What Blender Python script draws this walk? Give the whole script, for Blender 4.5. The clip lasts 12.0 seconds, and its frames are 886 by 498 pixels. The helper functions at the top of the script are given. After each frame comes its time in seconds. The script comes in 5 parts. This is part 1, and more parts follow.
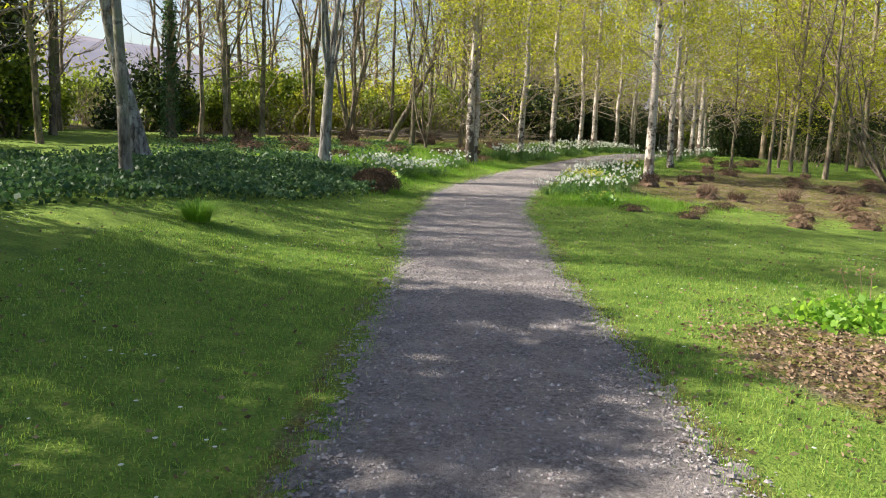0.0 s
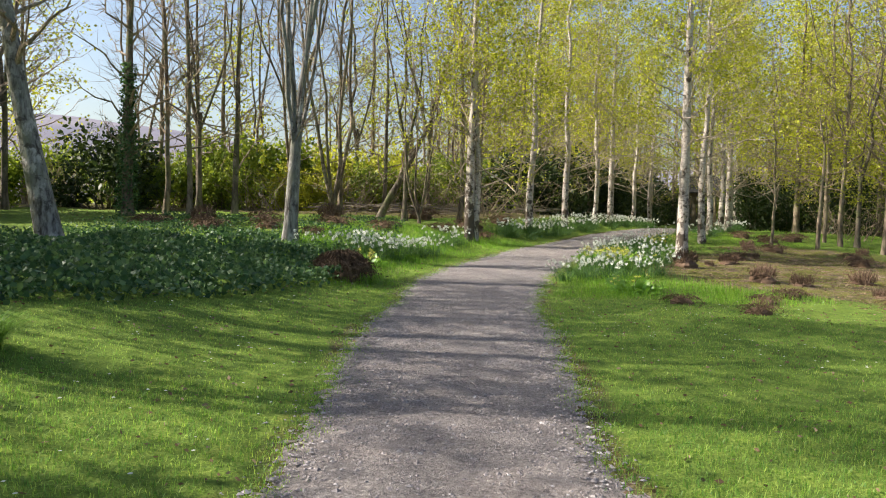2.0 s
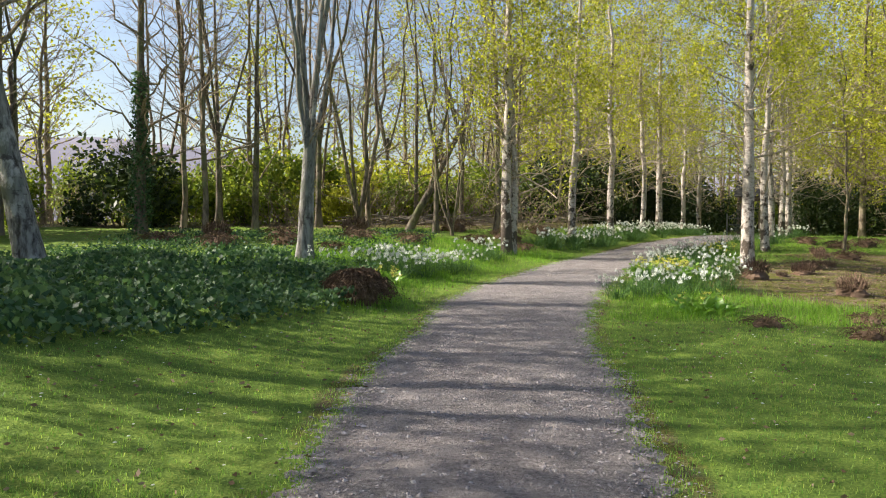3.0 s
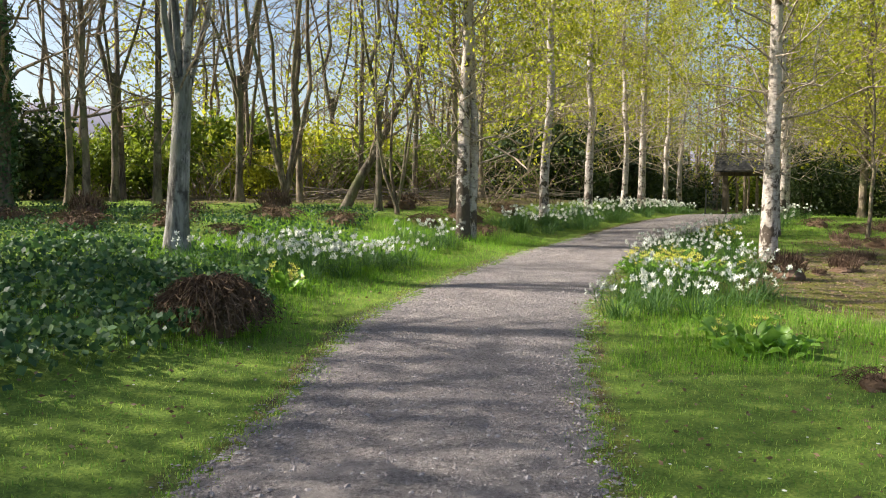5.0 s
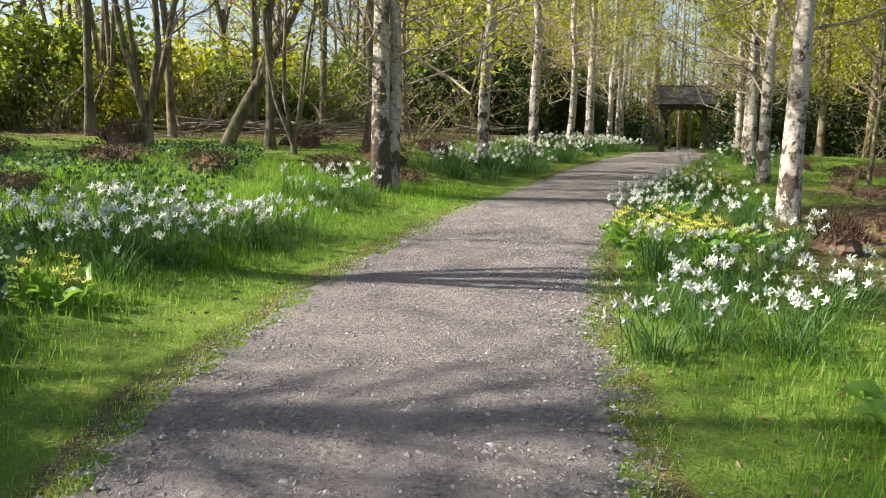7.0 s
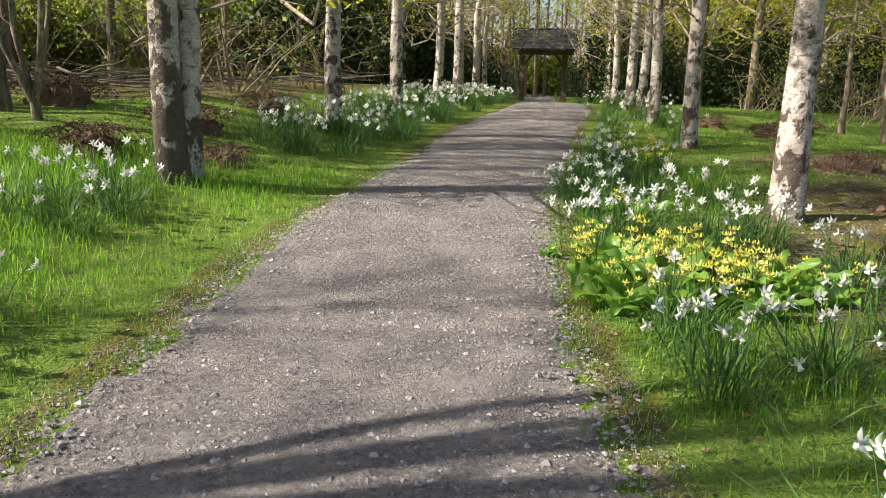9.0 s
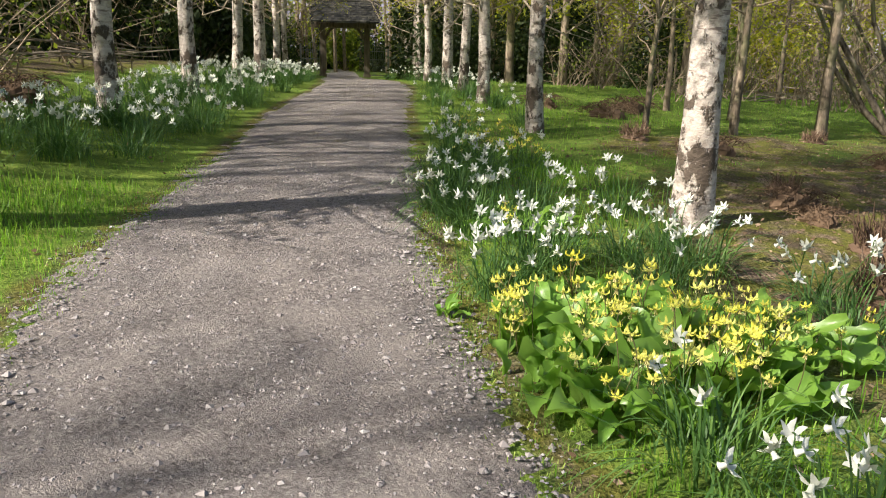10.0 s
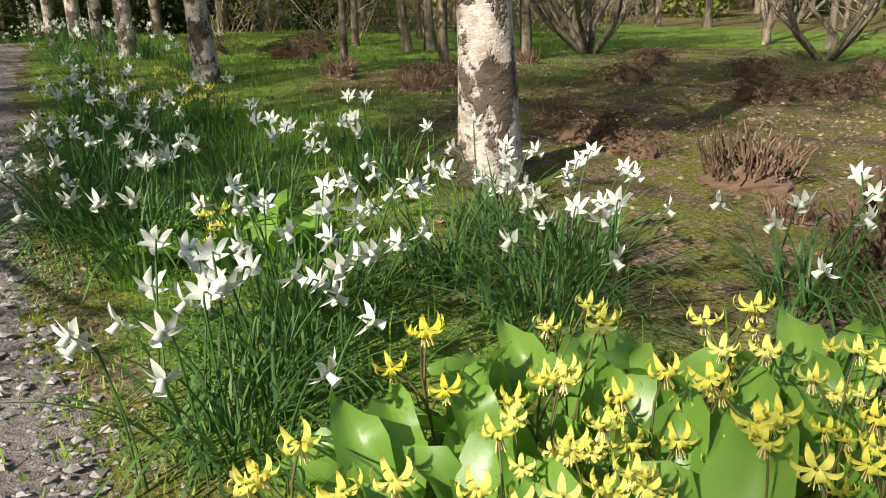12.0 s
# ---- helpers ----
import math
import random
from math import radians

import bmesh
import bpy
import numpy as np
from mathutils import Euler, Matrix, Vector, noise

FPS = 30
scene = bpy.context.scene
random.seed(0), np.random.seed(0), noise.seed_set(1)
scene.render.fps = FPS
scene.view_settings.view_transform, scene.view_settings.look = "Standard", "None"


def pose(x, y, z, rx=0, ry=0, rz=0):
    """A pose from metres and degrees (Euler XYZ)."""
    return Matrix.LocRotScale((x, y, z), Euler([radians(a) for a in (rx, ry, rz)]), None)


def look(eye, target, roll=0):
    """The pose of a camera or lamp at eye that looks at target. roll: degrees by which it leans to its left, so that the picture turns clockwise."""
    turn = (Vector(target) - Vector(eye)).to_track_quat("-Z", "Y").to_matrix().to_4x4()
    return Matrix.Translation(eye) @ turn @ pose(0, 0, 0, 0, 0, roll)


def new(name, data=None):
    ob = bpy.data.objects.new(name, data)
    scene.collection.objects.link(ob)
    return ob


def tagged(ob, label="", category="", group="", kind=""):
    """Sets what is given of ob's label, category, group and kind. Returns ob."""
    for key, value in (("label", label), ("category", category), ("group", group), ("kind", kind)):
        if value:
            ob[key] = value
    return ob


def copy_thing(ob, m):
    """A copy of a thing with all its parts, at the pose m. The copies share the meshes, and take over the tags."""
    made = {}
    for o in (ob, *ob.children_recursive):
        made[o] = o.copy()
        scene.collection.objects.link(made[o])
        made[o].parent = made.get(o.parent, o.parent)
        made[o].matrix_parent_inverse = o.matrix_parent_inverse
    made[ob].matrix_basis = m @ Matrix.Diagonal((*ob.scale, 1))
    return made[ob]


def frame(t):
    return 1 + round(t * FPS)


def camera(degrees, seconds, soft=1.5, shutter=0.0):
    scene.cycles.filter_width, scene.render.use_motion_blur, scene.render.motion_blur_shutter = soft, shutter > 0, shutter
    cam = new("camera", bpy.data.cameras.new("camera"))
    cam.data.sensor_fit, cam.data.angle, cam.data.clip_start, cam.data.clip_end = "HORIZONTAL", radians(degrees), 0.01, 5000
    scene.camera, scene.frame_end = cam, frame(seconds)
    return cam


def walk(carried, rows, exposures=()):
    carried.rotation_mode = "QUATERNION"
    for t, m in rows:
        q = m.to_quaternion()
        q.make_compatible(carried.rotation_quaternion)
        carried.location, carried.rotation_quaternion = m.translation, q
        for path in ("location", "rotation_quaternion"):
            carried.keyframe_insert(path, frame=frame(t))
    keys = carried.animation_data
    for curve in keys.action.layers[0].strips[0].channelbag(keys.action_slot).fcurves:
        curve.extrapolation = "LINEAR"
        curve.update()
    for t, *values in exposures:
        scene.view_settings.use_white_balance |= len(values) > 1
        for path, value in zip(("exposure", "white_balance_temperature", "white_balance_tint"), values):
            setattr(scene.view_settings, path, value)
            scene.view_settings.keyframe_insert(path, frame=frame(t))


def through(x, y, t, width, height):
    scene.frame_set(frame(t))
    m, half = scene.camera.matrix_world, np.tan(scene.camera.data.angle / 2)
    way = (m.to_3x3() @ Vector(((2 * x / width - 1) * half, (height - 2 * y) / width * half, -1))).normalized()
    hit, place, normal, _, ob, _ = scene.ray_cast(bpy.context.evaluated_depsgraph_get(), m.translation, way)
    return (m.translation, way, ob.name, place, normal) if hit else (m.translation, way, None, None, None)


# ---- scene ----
cam = camera(60.1, 12.0, soft=1.05)
METRES, EYE, TILT, LEAN, TURN = 22.0, 1.35, -8.4, -2.0, 0.0
ROWS = [
    (0.0, 0.0, 0.0, 0.0, 0.0, 0.0, 0.0),
    (0.5, 0.0051, 0.0417, 0.0033, 2.16, 4.27, -0.34),
    (1.0, 0.0093, 0.0824, 0.0102, 3.4, 5.68, -1.23),
    (1.5, 0.0151, 0.1279, 0.0161, 1.31, 5.73, -0.42),
    (2.0, 0.0182, 0.1688, 0.0207, 0.8, 5.71, 0.51),
    (2.5, 0.0196, 0.2124, 0.0265, 1.52, 5.94, 1.43),
    (3.0, 0.0225, 0.2549, 0.0316, 3.86, 6.69, 1.34),
    (3.5, 0.0275, 0.2997, 0.0395, 1.88, 6.49, 0.15),
    (5.5, 0.0361, 0.4803, 0.0697, 1.3, 3.87, 1.29),
    (6.0, 0.0356, 0.5223, 0.0771, 0.91, 3.28, 1.08),
    (6.5, 0.0372, 0.568, 0.0848, -0.75, 2.02, 1.02),
    (7.0, 0.0391, 0.6128, 0.0901, -4.46, -0.55, 1.59),
    (9.0, 0.0599, 0.79, 0.1199, -15.71, -5.02, 3.0),
    (9.5, 0.066, 0.8331, 0.1262, -22.13, -6.72, 3.85),
    (10.0, 0.0737, 0.8717, 0.1328, -30.56, -7.89, 4.84),
    (10.5, 0.0898, 0.9073, 0.1373, -41.79, -10.65, 5.9),
    (11.0, 0.1057, 0.9342, 0.1384, -50.47, -13.24, 7.5),
    (11.5, 0.1226, 0.9517, 0.1346, -53.33, -12.6, 10.16),
    (12.0, 0.1349, 0.9633, 0.1285, -55.1, -14.52, 10.7),
]
EXPOSURES = ((0, 1.2), (1.5, 1.1), (3.5, 1.1), (6.0, 1.17), (9.5, 1.0), (11.0, 0.78), (12.0, 0.68))
walk(cam, [(t, pose(0, 0, EYE, TILT, LEAN, TURN) @ pose(METRES * x, METRES * y, METRES * z, 90 + pitch, roll, yaw)) for t, x, y, z, yaw, pitch, roll in ROWS], EXPOSURES)

# ---- light ----
SUN_EL, SUN_AZ = 36.0, 273.0          # degrees; azimuth clockwise from +y
world = bpy.data.worlds.new("sky")
scene.world = world
world.use_nodes = True
wn = world.node_tree.nodes
sky = wn.new("ShaderNodeTexSky")
sky.sky_type, sky.sun_disc = "NISHITA", False
sky.sun_elevation, sky.sun_rotation = radians(SUN_EL), radians(SUN_AZ)
sky.air_density, sky.dust_density, sky.ozone_density = 1.0, 2.4, 1.0
world.node_tree.links.new(sky.outputs[0], wn["Background"].inputs[0])
wn["Background"].inputs[1].default_value = 0.088
sun_data = bpy.data.lights.new("sun", "SUN")
sun_data.energy, sun_data.angle, sun_data.color = 5.0, radians(0.55), (1.0, 0.93, 0.82)
sun = new("sun", sun_data)
sun_dir = Vector((math.sin(radians(SUN_AZ)) * math.cos(radians(SUN_EL)), math.cos(radians(SUN_AZ)) * math.cos(radians(SUN_EL)), math.sin(radians(SUN_EL))))
sun.matrix_world = look(sun_dir * 60, (0, 0, 0))

# ---- materials ----


class Nodes:
    """A node material with a few short cuts."""

    def __init__(self, name, roughness=0.8, specular=0.3):
        self.m = bpy.data.materials.new(name)
        self.m.use_nodes = True
        self.t = self.m.node_tree
        self.bsdf = self.t.nodes["Principled BSDF"]
        self.out = self.t.nodes["Material Output"]
        self.bsdf.inputs["Roughness"].default_value = roughness
        self.bsdf.inputs["Specular IOR Level"].default_value = specular
        self.pos = self.t.nodes.new("ShaderNodeTexCoord").outputs["Object"]

    def add(self, kind, **inputs):
        n = self.t.nodes.new(kind)
        for k, v in inputs.items():
            self.put(n.inputs[k.replace("_", " ")], v)
        return n

    def put(self, socket, v):
        if isinstance(v, bpy.types.NodeSocket):
            self.t.links.new(v, socket)
        else:
            socket.default_value = v

    def noise(self, scale, detail=4.0, stretch=None, rough=0.6):
        vec = self.pos
        if stretch:
            mp = self.add("ShaderNodeMapping", Vector=vec)
            mp.inputs["Scale"].default_value = stretch
            vec = mp.outputs[0]
        return self.add("ShaderNodeTexNoise", Vector=vec, Scale=scale, Detail=detail, Roughness=rough).outputs[0]

    def ramp(self, fac, *stops):
        n = self.add("ShaderNodeValToRGB", Fac=fac)
        e = n.color_ramp.elements
        while len(e) < len(stops):
            e.new(0.5)
        for k, (p, c) in zip(e, stops):
            k.position = p
            k.color = (c, c, c, 1) if isinstance(c, (int, float)) else (*c, 1)
        return n.outputs[0]

    def mix(self, fac, a, b, how="MIX"):
        n = self.t.nodes.new("ShaderNodeMix")
        n.data_type, n.blend_type = "RGBA", how
        for i, v in ((0, fac), (6, a), (7, b)):
            self.put(n.inputs[i], (*v, 1) if isinstance(v, tuple) and len(v) == 3 else v)
        return n.outputs[2]

    def math(self, how, a, b):
        n = self.t.nodes.new("ShaderNodeMath")
        n.operation = how
        self.put(n.inputs[0], a)
        self.put(n.inputs[1], b)
        return n.outputs[0]

    def colour(self, v):
        self.put(self.bsdf.inputs["Base Color"], (*v, 1) if isinstance(v, tuple) else v)
        return self

    def bump(self, height, strength=0.5, distance=0.02):
        n = self.add("ShaderNodeBump", Height=height, Strength=strength, Distance=distance)
        self.t.links.new(n.outputs[0], self.bsdf.inputs["Normal"])
        return self

    def glow_through(self, colour, amount):
        """Thin leaf: part of the light passes through."""
        tr = self.add("ShaderNodeBsdfTranslucent", Color=colour)
        mx = self.add("ShaderNodeMixShader", Fac=amount)
        self.t.links.new(self.bsdf.outputs[0], mx.inputs[1])
        self.t.links.new(tr.outputs[0], mx.inputs[2])
        self.t.links.new(mx.outputs[0], self.out.inputs[0])
        return self


def leaf_material(name, dark, mid, light, through=0.35, rough=0.5, spec=0.35, lift=1.6):
    n = Nodes(name, rough, spec)
    isl = n.add("ShaderNodeNewGeometry").outputs["Random Per Island"]
    obj = n.add("ShaderNodeObjectInfo").outputs["Random"]
    patch = n.noise(0.9, 3)
    f = n.math("ADD", n.math("MULTIPLY", isl, 0.55), n.math("ADD", n.math("MULTIPLY", patch, 0.5), n.math("MULTIPLY", obj, 0.12)))
    col = n.ramp(n.math("SUBTRACT", f, 0.1), (0.1, dark), (0.5, mid), (0.9, light))
    n.colour(col)
    vein = n.noise(60, 2)
    n.bump(vein, 0.2, 0.003)
    n.glow_through(n.mix(1.0, col, (lift, lift, lift * 0.7), "MULTIPLY"), through)
    return n.m


def bark_material(name, base, dark, lichen=None, scale=9.0):
    n = Nodes(name, 0.9, 0.15)
    long = n.noise(scale, 6, (1, 1, 0.22), 0.65)
    big = n.noise(1.6, 3)
    col = n.ramp(long, (0.38, dark), (0.58, base))
    if lichen:
        col = n.mix(n.ramp(big, (0.48, 0.0), (0.60, 0.85)), col, lichen)
        col = n.mix(n.ramp(n.noise(3.3, 5, (1, 1, 0.6), 0.7), (0.55, 0.0), (0.63, 0.8)), col, tuple(min(0.7, c * 1.6) for c in base))
        col = n.mix(n.ramp(n.noise(4.1, 5, (1, 1, 1.6), 0.7), (0.57, 0.0), (0.64, 0.8)), col, dark)
    n.colour(col)
    return n.bump(long, 0.9, 0.03).m


def birch_material(name, low_dark, cut=0.575):
    n = Nodes(name, 0.75, 0.2)
    big = n.noise(4.6, 5, (1, 1, 0.75), 0.68)
    lines = n.noise(6, 4, (0.8, 0.8, 4.0))
    fine = n.noise(16, 5, (1, 1, 1.5), 0.7)
    tone = n.noise(1.1, 3)
    white = n.mix(n.ramp(fine, (0.36, 0.0), (0.62, 1.0)), (0.30, 0.25, 0.22), (0.61, 0.545, 0.49))
    white = n.mix(n.ramp(tone, (0.4, 0.0), (0.65, 0.7)), white, (0.50, 0.42, 0.35))
    col = n.mix(n.ramp(lines, (0.60, 0.0), (0.67, 0.85)), white, (0.17, 0.13, 0.11))
    z = n.add("ShaderNodeSeparateXYZ", Vector=n.pos).outputs[2]
    low = n.add("ShaderNodeMapRange", Value=z)
    for k, v in ((1, 0.0), (2, 1.6), (3, low_dark), (4, 0.0)):
        low.inputs[k].default_value = v
    plates = n.ramp(n.math("ADD", big, low.outputs[0]), (cut, 0.0), (cut + 0.05, 1.0))
    col = n.mix(plates, col, n.mix(fine, (0.03, 0.024, 0.02), (0.17, 0.13, 0.10)))
    n.colour(col)
    return n.bump(n.math("ADD", n.math("MULTIPLY", plates, 0.7), fine), 0.9, 0.025).m


M = {}
M["birch"] = birch_material("birch_bark", 0.13, 0.565)
M["birch_dark"] = birch_material("cracked_birch_bark", 0.22, 0.535)
M["bark_grey"] = bark_material("bark_grey", (0.29, 0.26, 0.225), (0.06, 0.052, 0.045), (0.20, 0.205, 0.14))
M["bark_mottled"] = bark_material("bark_mottled", (0.30, 0.285, 0.265), (0.07, 0.06, 0.055), (0.21, 0.21, 0.17), 14.0)
M["bark_brown"] = bark_material("bark_brown", (0.28, 0.22, 0.16), (0.085, 0.065, 0.05), (0.16, 0.165, 0.08))
M["bark_dark"] = bark_material("bark_dark", (0.20, 0.165, 0.125), (0.06, 0.048, 0.038), (0.13, 0.14, 0.06))
M["twig"] = bark_material("twig_bark", (0.36, 0.28, 0.20), (0.15, 0.115, 0.08), None, 20)
M["twig_pale"] = bark_material("pale_twig_bark", (0.42, 0.35, 0.27), (0.20, 0.16, 0.12), None, 20)
M["leaf_birch"] = leaf_material("young_birch_leaf", (0.13, 0.145, 0.014), (0.305, 0.325, 0.028), (0.56, 0.54, 0.062), 0.48)
M["leaf_yellow"] = leaf_material("yellow_green_leaf", (0.18, 0.19, 0.02), (0.36, 0.37, 0.035), (0.52, 0.50, 0.07), 0.45)
M["leaf_green"] = leaf_material("shrub_leaf", (0.05, 0.09, 0.014), (0.15, 0.205, 0.024), (0.33, 0.37, 0.05), 0.42)
M["leaf_dark"] = leaf_material("evergreen_leaf", (0.014, 0.026, 0.009), (0.03, 0.05, 0.014), (0.075, 0.10, 0.03), 0.2, 0.5, 0.25)
M["ivy"] = leaf_material("ivy_leaf", (0.018, 0.05, 0.022), (0.055, 0.115, 0.046), (0.16, 0.24, 0.10), 0.25, 0.5, 0.25)
M["lawn"] = leaf_material("lawn_grass_blade", (0.06, 0.155, 0.032), (0.17, 0.305, 0.055), (0.45, 0.52, 0.125), 0.45)
M["meadow"] = leaf_material("long_grass_blade", (0.075, 0.18, 0.018), (0.165, 0.32, 0.033), (0.33, 0.475, 0.07), 0.45)
M["daff_leaf"] = leaf_material("daffodil_leaf", (0.035, 0.085, 0.025), (0.07, 0.15, 0.035), (0.15, 0.25, 0.06), 0.25)
M["lily_leaf"] = leaf_material("fawn_lily_leaf", (0.07, 0.17, 0.03), (0.185, 0.335, 0.055), (0.34, 0.47, 0.10), 0.38, 0.36, 0.5)
M["litter"] = leaf_material("dry_leaf_litter", (0.10, 0.065, 0.04), (0.23, 0.155, 0.10), (0.43, 0.33, 0.24), 0.1, 0.9, 0.1, 1.1)
M["dead_fern"] = leaf_material("dead_fern_frond", (0.06, 0.038, 0.024), (0.13, 0.085, 0.055), (0.27, 0.19, 0.125), 0.05, 0.9, 0.1, 1.0)
M["russet"] = leaf_material("russet_fern_stub", (0.06, 0.04, 0.028), (0.155, 0.10, 0.069), (0.34, 0.24, 0.175), 0.05, 0.9, 0.1, 1.0)


def petal(name, a, b, through):
    n = Nodes(name, 0.55, 0.2)
    col = n.mix(n.add("ShaderNodeObjectInfo").outputs["Random"], a, b)
    n.colour(n.mix(n.ramp(n.noise(90, 3), (0.3, 0.0), (0.8, 0.35)), col, b))
    n.glow_through(col, through)
    return n.m


M["white_petal"] = petal("white_petal", (0.74, 0.745, 0.69), (0.68, 0.69, 0.59), 0.2)
M["yellow_petal"] = petal("yellow_petal", (0.70, 0.635, 0.045), (0.78, 0.76, 0.22), 0.3)
M["anther"] = petal("anther", (0.70, 0.55, 0.16), (0.8, 0.7, 0.4), 0.1)
M["stem_brown"] = petal("reddish_stem", (0.14, 0.10, 0.045), (0.10, 0.13, 0.04), 0.05)


def ground_material():
    n = Nodes("woodland_ground", 0.95, 0.1)
    soil = n.add("ShaderNodeAttribute")
    soil.attribute_name = "soil"
    fine, mid, big = n.noise(45, 5), n.noise(4.5, 5), n.noise(0.6, 4)
    grass = n.ramp(n.math("ADD", n.math("MULTIPLY", fine, 0.5), n.math("MULTIPLY", mid, 0.5)), (0.3, (0.055, 0.10, 0.022)), (0.55, (0.17, 0.245, 0.042)), (0.75, (0.38, 0.40, 0.095)))
    earth = n.ramp(fine, (0.3, (0.06, 0.042, 0.03)), (0.5, (0.19, 0.135, 0.095)), (0.7, (0.46, 0.36, 0.26)))
    moss = n.ramp(fine, (0.3, (0.06, 0.065, 0.015)), (0.7, (0.22, 0.21, 0.05)))
    bare = n.mix(n.ramp(mid, (0.38, 0.0), (0.53, 1.0)), earth, moss)
    bare = n.mix(n.ramp(n.noise(1.7, 5, None, 0.7), (0.50, 0.0), (0.60, 0.75)), bare, n.ramp(fine, (0.3, (0.035, 0.026, 0.02)), (0.7, (0.13, 0.095, 0.07))))
    f = n.math("ADD", soil.outputs["Fac"], n.math("SUBTRACT", n.math("ADD", n.math("MULTIPLY", big, 0.5), n.math("MULTIPLY", mid, 0.6)), 0.55))
    n.colour(n.mix(n.ramp(f, (0.42, 0.0), (0.62, 1.0)), grass, bare))
    return n.bump(n.math("ADD", fine, mid), 0.8, 0.04).m


def gravel_material():
    n = Nodes("trodden_gravel", 0.9, 0.2)
    grain, fine, mid, big = n.noise(210, 3), n.noise(85, 5, None, 0.75), n.noise(16, 5), n.noise(0.8, 3)
    col = n.ramp(fine, (0.30, (0.15, 0.13, 0.127)), (0.46, (0.36, 0.32, 0.31)), (0.62, (0.50, 0.455, 0.435)), (0.78, (0.70, 0.65, 0.62)))
    col = n.mix(n.ramp(grain, (0.40, 0.55), (0.60, 0.0)), col, (0.15, 0.13, 0.13))
    col = n.mix(n.ramp(big, (0.4, 0.0), (0.65, 0.5)), col, (0.50, 0.42, 0.385))
    clod = n.noise(34, 4, None, 0.7)
    col = n.mix(n.ramp(clod, (0.38, 0.8), (0.48, 0.0)), col, (0.165, 0.143, 0.14))
    col = n.mix(n.ramp(clod, (0.55, 0.0), (0.66, 0.6)), col, (0.70, 0.63, 0.59))
    col = n.mix(n.ramp(mid, (0.52, 0.0), (0.70, 0.4)), col, (0.23, 0.20, 0.19))
    col = n.mix(n.ramp(n.noise(2.6, 5), (0.48, 0.0), (0.64, 0.6)), col, (0.52, 0.455, 0.425))
    n.colour(col)
    return n.bump(n.math("ADD", grain, n.math("ADD", n.math("MULTIPLY", fine, 2.0), n.math("MULTIPLY", clod, 2.4))), 1.0, 0.024).m


def stone_material():
    n = Nodes("gravel_stone", 0.85, 0.25)
    isl = n.add("ShaderNodeNewGeometry").outputs["Random Per Island"]
    n.colour(n.mix(n.noise(200, 2), n.ramp(isl, (0.0, (0.13, 0.112, 0.112)), (0.5, (0.28, 0.25, 0.248)), (0.9, (0.46, 0.42, 0.41)), (1.0, (0.64, 0.61, 0.59))), (0.27, 0.24, 0.235)))
    return n.m


def wood_material(name, a, b):
    n = Nodes(name, 0.8, 0.2)
    g = n.noise(14, 5, (1, 1, 0.12))
    n.colour(n.mix(n.ramp(n.noise(1.5, 3), (0.4, 0.0), (0.7, 0.6)), n.ramp(g, (0.35, a), (0.65, b)), (0.16, 0.15, 0.11)))
    return n.bump(g, 0.5, 0.01).m


M["ground"], M["gravel"], M["stone"] = ground_material(), gravel_material(), stone_material()
M["oak"] = wood_material("weathered_oak", (0.075, 0.055, 0.04), (0.17, 0.13, 0.10))
M["slate"] = wood_material("roof_slate", (0.014, 0.014, 0.015), (0.05, 0.048, 0.05))
M["iron"] = Nodes("worn_grey_iron", 0.4, 0.5).colour((0.16, 0.165, 0.17)).m
M["log"] = wood_material("fallen_dry_wood", (0.14, 0.11, 0.085), (0.33, 0.27, 0.21))
# the lilac-grey stands for distance haze, painted into the hill colour
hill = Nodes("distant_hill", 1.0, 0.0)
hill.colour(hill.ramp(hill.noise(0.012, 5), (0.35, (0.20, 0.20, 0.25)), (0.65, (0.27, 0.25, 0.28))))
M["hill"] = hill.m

# ---- mesh tools ----


class Acc:
    """Collects vertices and faces of one mesh."""

    def __init__(self):
        self.v, self.f, self.k, self.n = [], [], [], 0

    def add(self, verts, faces, slot=0):
        verts, faces = np.asarray(verts, float).reshape(-1, 3), np.asarray(faces, int)
        self.v.append(verts)
        self.f.append(faces + self.n)
        self.k.append(slot)
        self.n += len(verts)

    def mesh(self, name, *materials, smooth=False):
        me = bpy.data.meshes.new(name)
        v = np.concatenate(self.v)
        loops = np.concatenate([f.ravel() for f in self.f])
        sizes = np.concatenate([np.full(len(f), f.shape[1]) for f in self.f])
        slots = np.concatenate([np.full(len(f), k) for f, k in zip(self.f, self.k)])
        me.vertices.add(len(v))
        me.vertices.foreach_set("co", v.ravel())
        me.loops.add(len(loops))
        me.loops.foreach_set("vertex_index", loops)
        me.polygons.add(len(sizes))
        me.polygons.foreach_set("loop_start", np.concatenate([[0], np.cumsum(sizes)[:-1]]))
        me.polygons.foreach_set("loop_total", sizes)
        for m in materials:
            me.materials.append(m)
        me.polygons.foreach_set("material_index", slots)
        me.polygons.foreach_set("use_smooth", np.full(len(sizes), smooth))
        me.update(calc_edges=True)
        return me


def part(name, mesh, parent, label="", place=None):
    ob = new(name, mesh)
    ob.parent = parent
    if place is not None:
        ob.matrix_basis = place
    return tagged(ob, label)


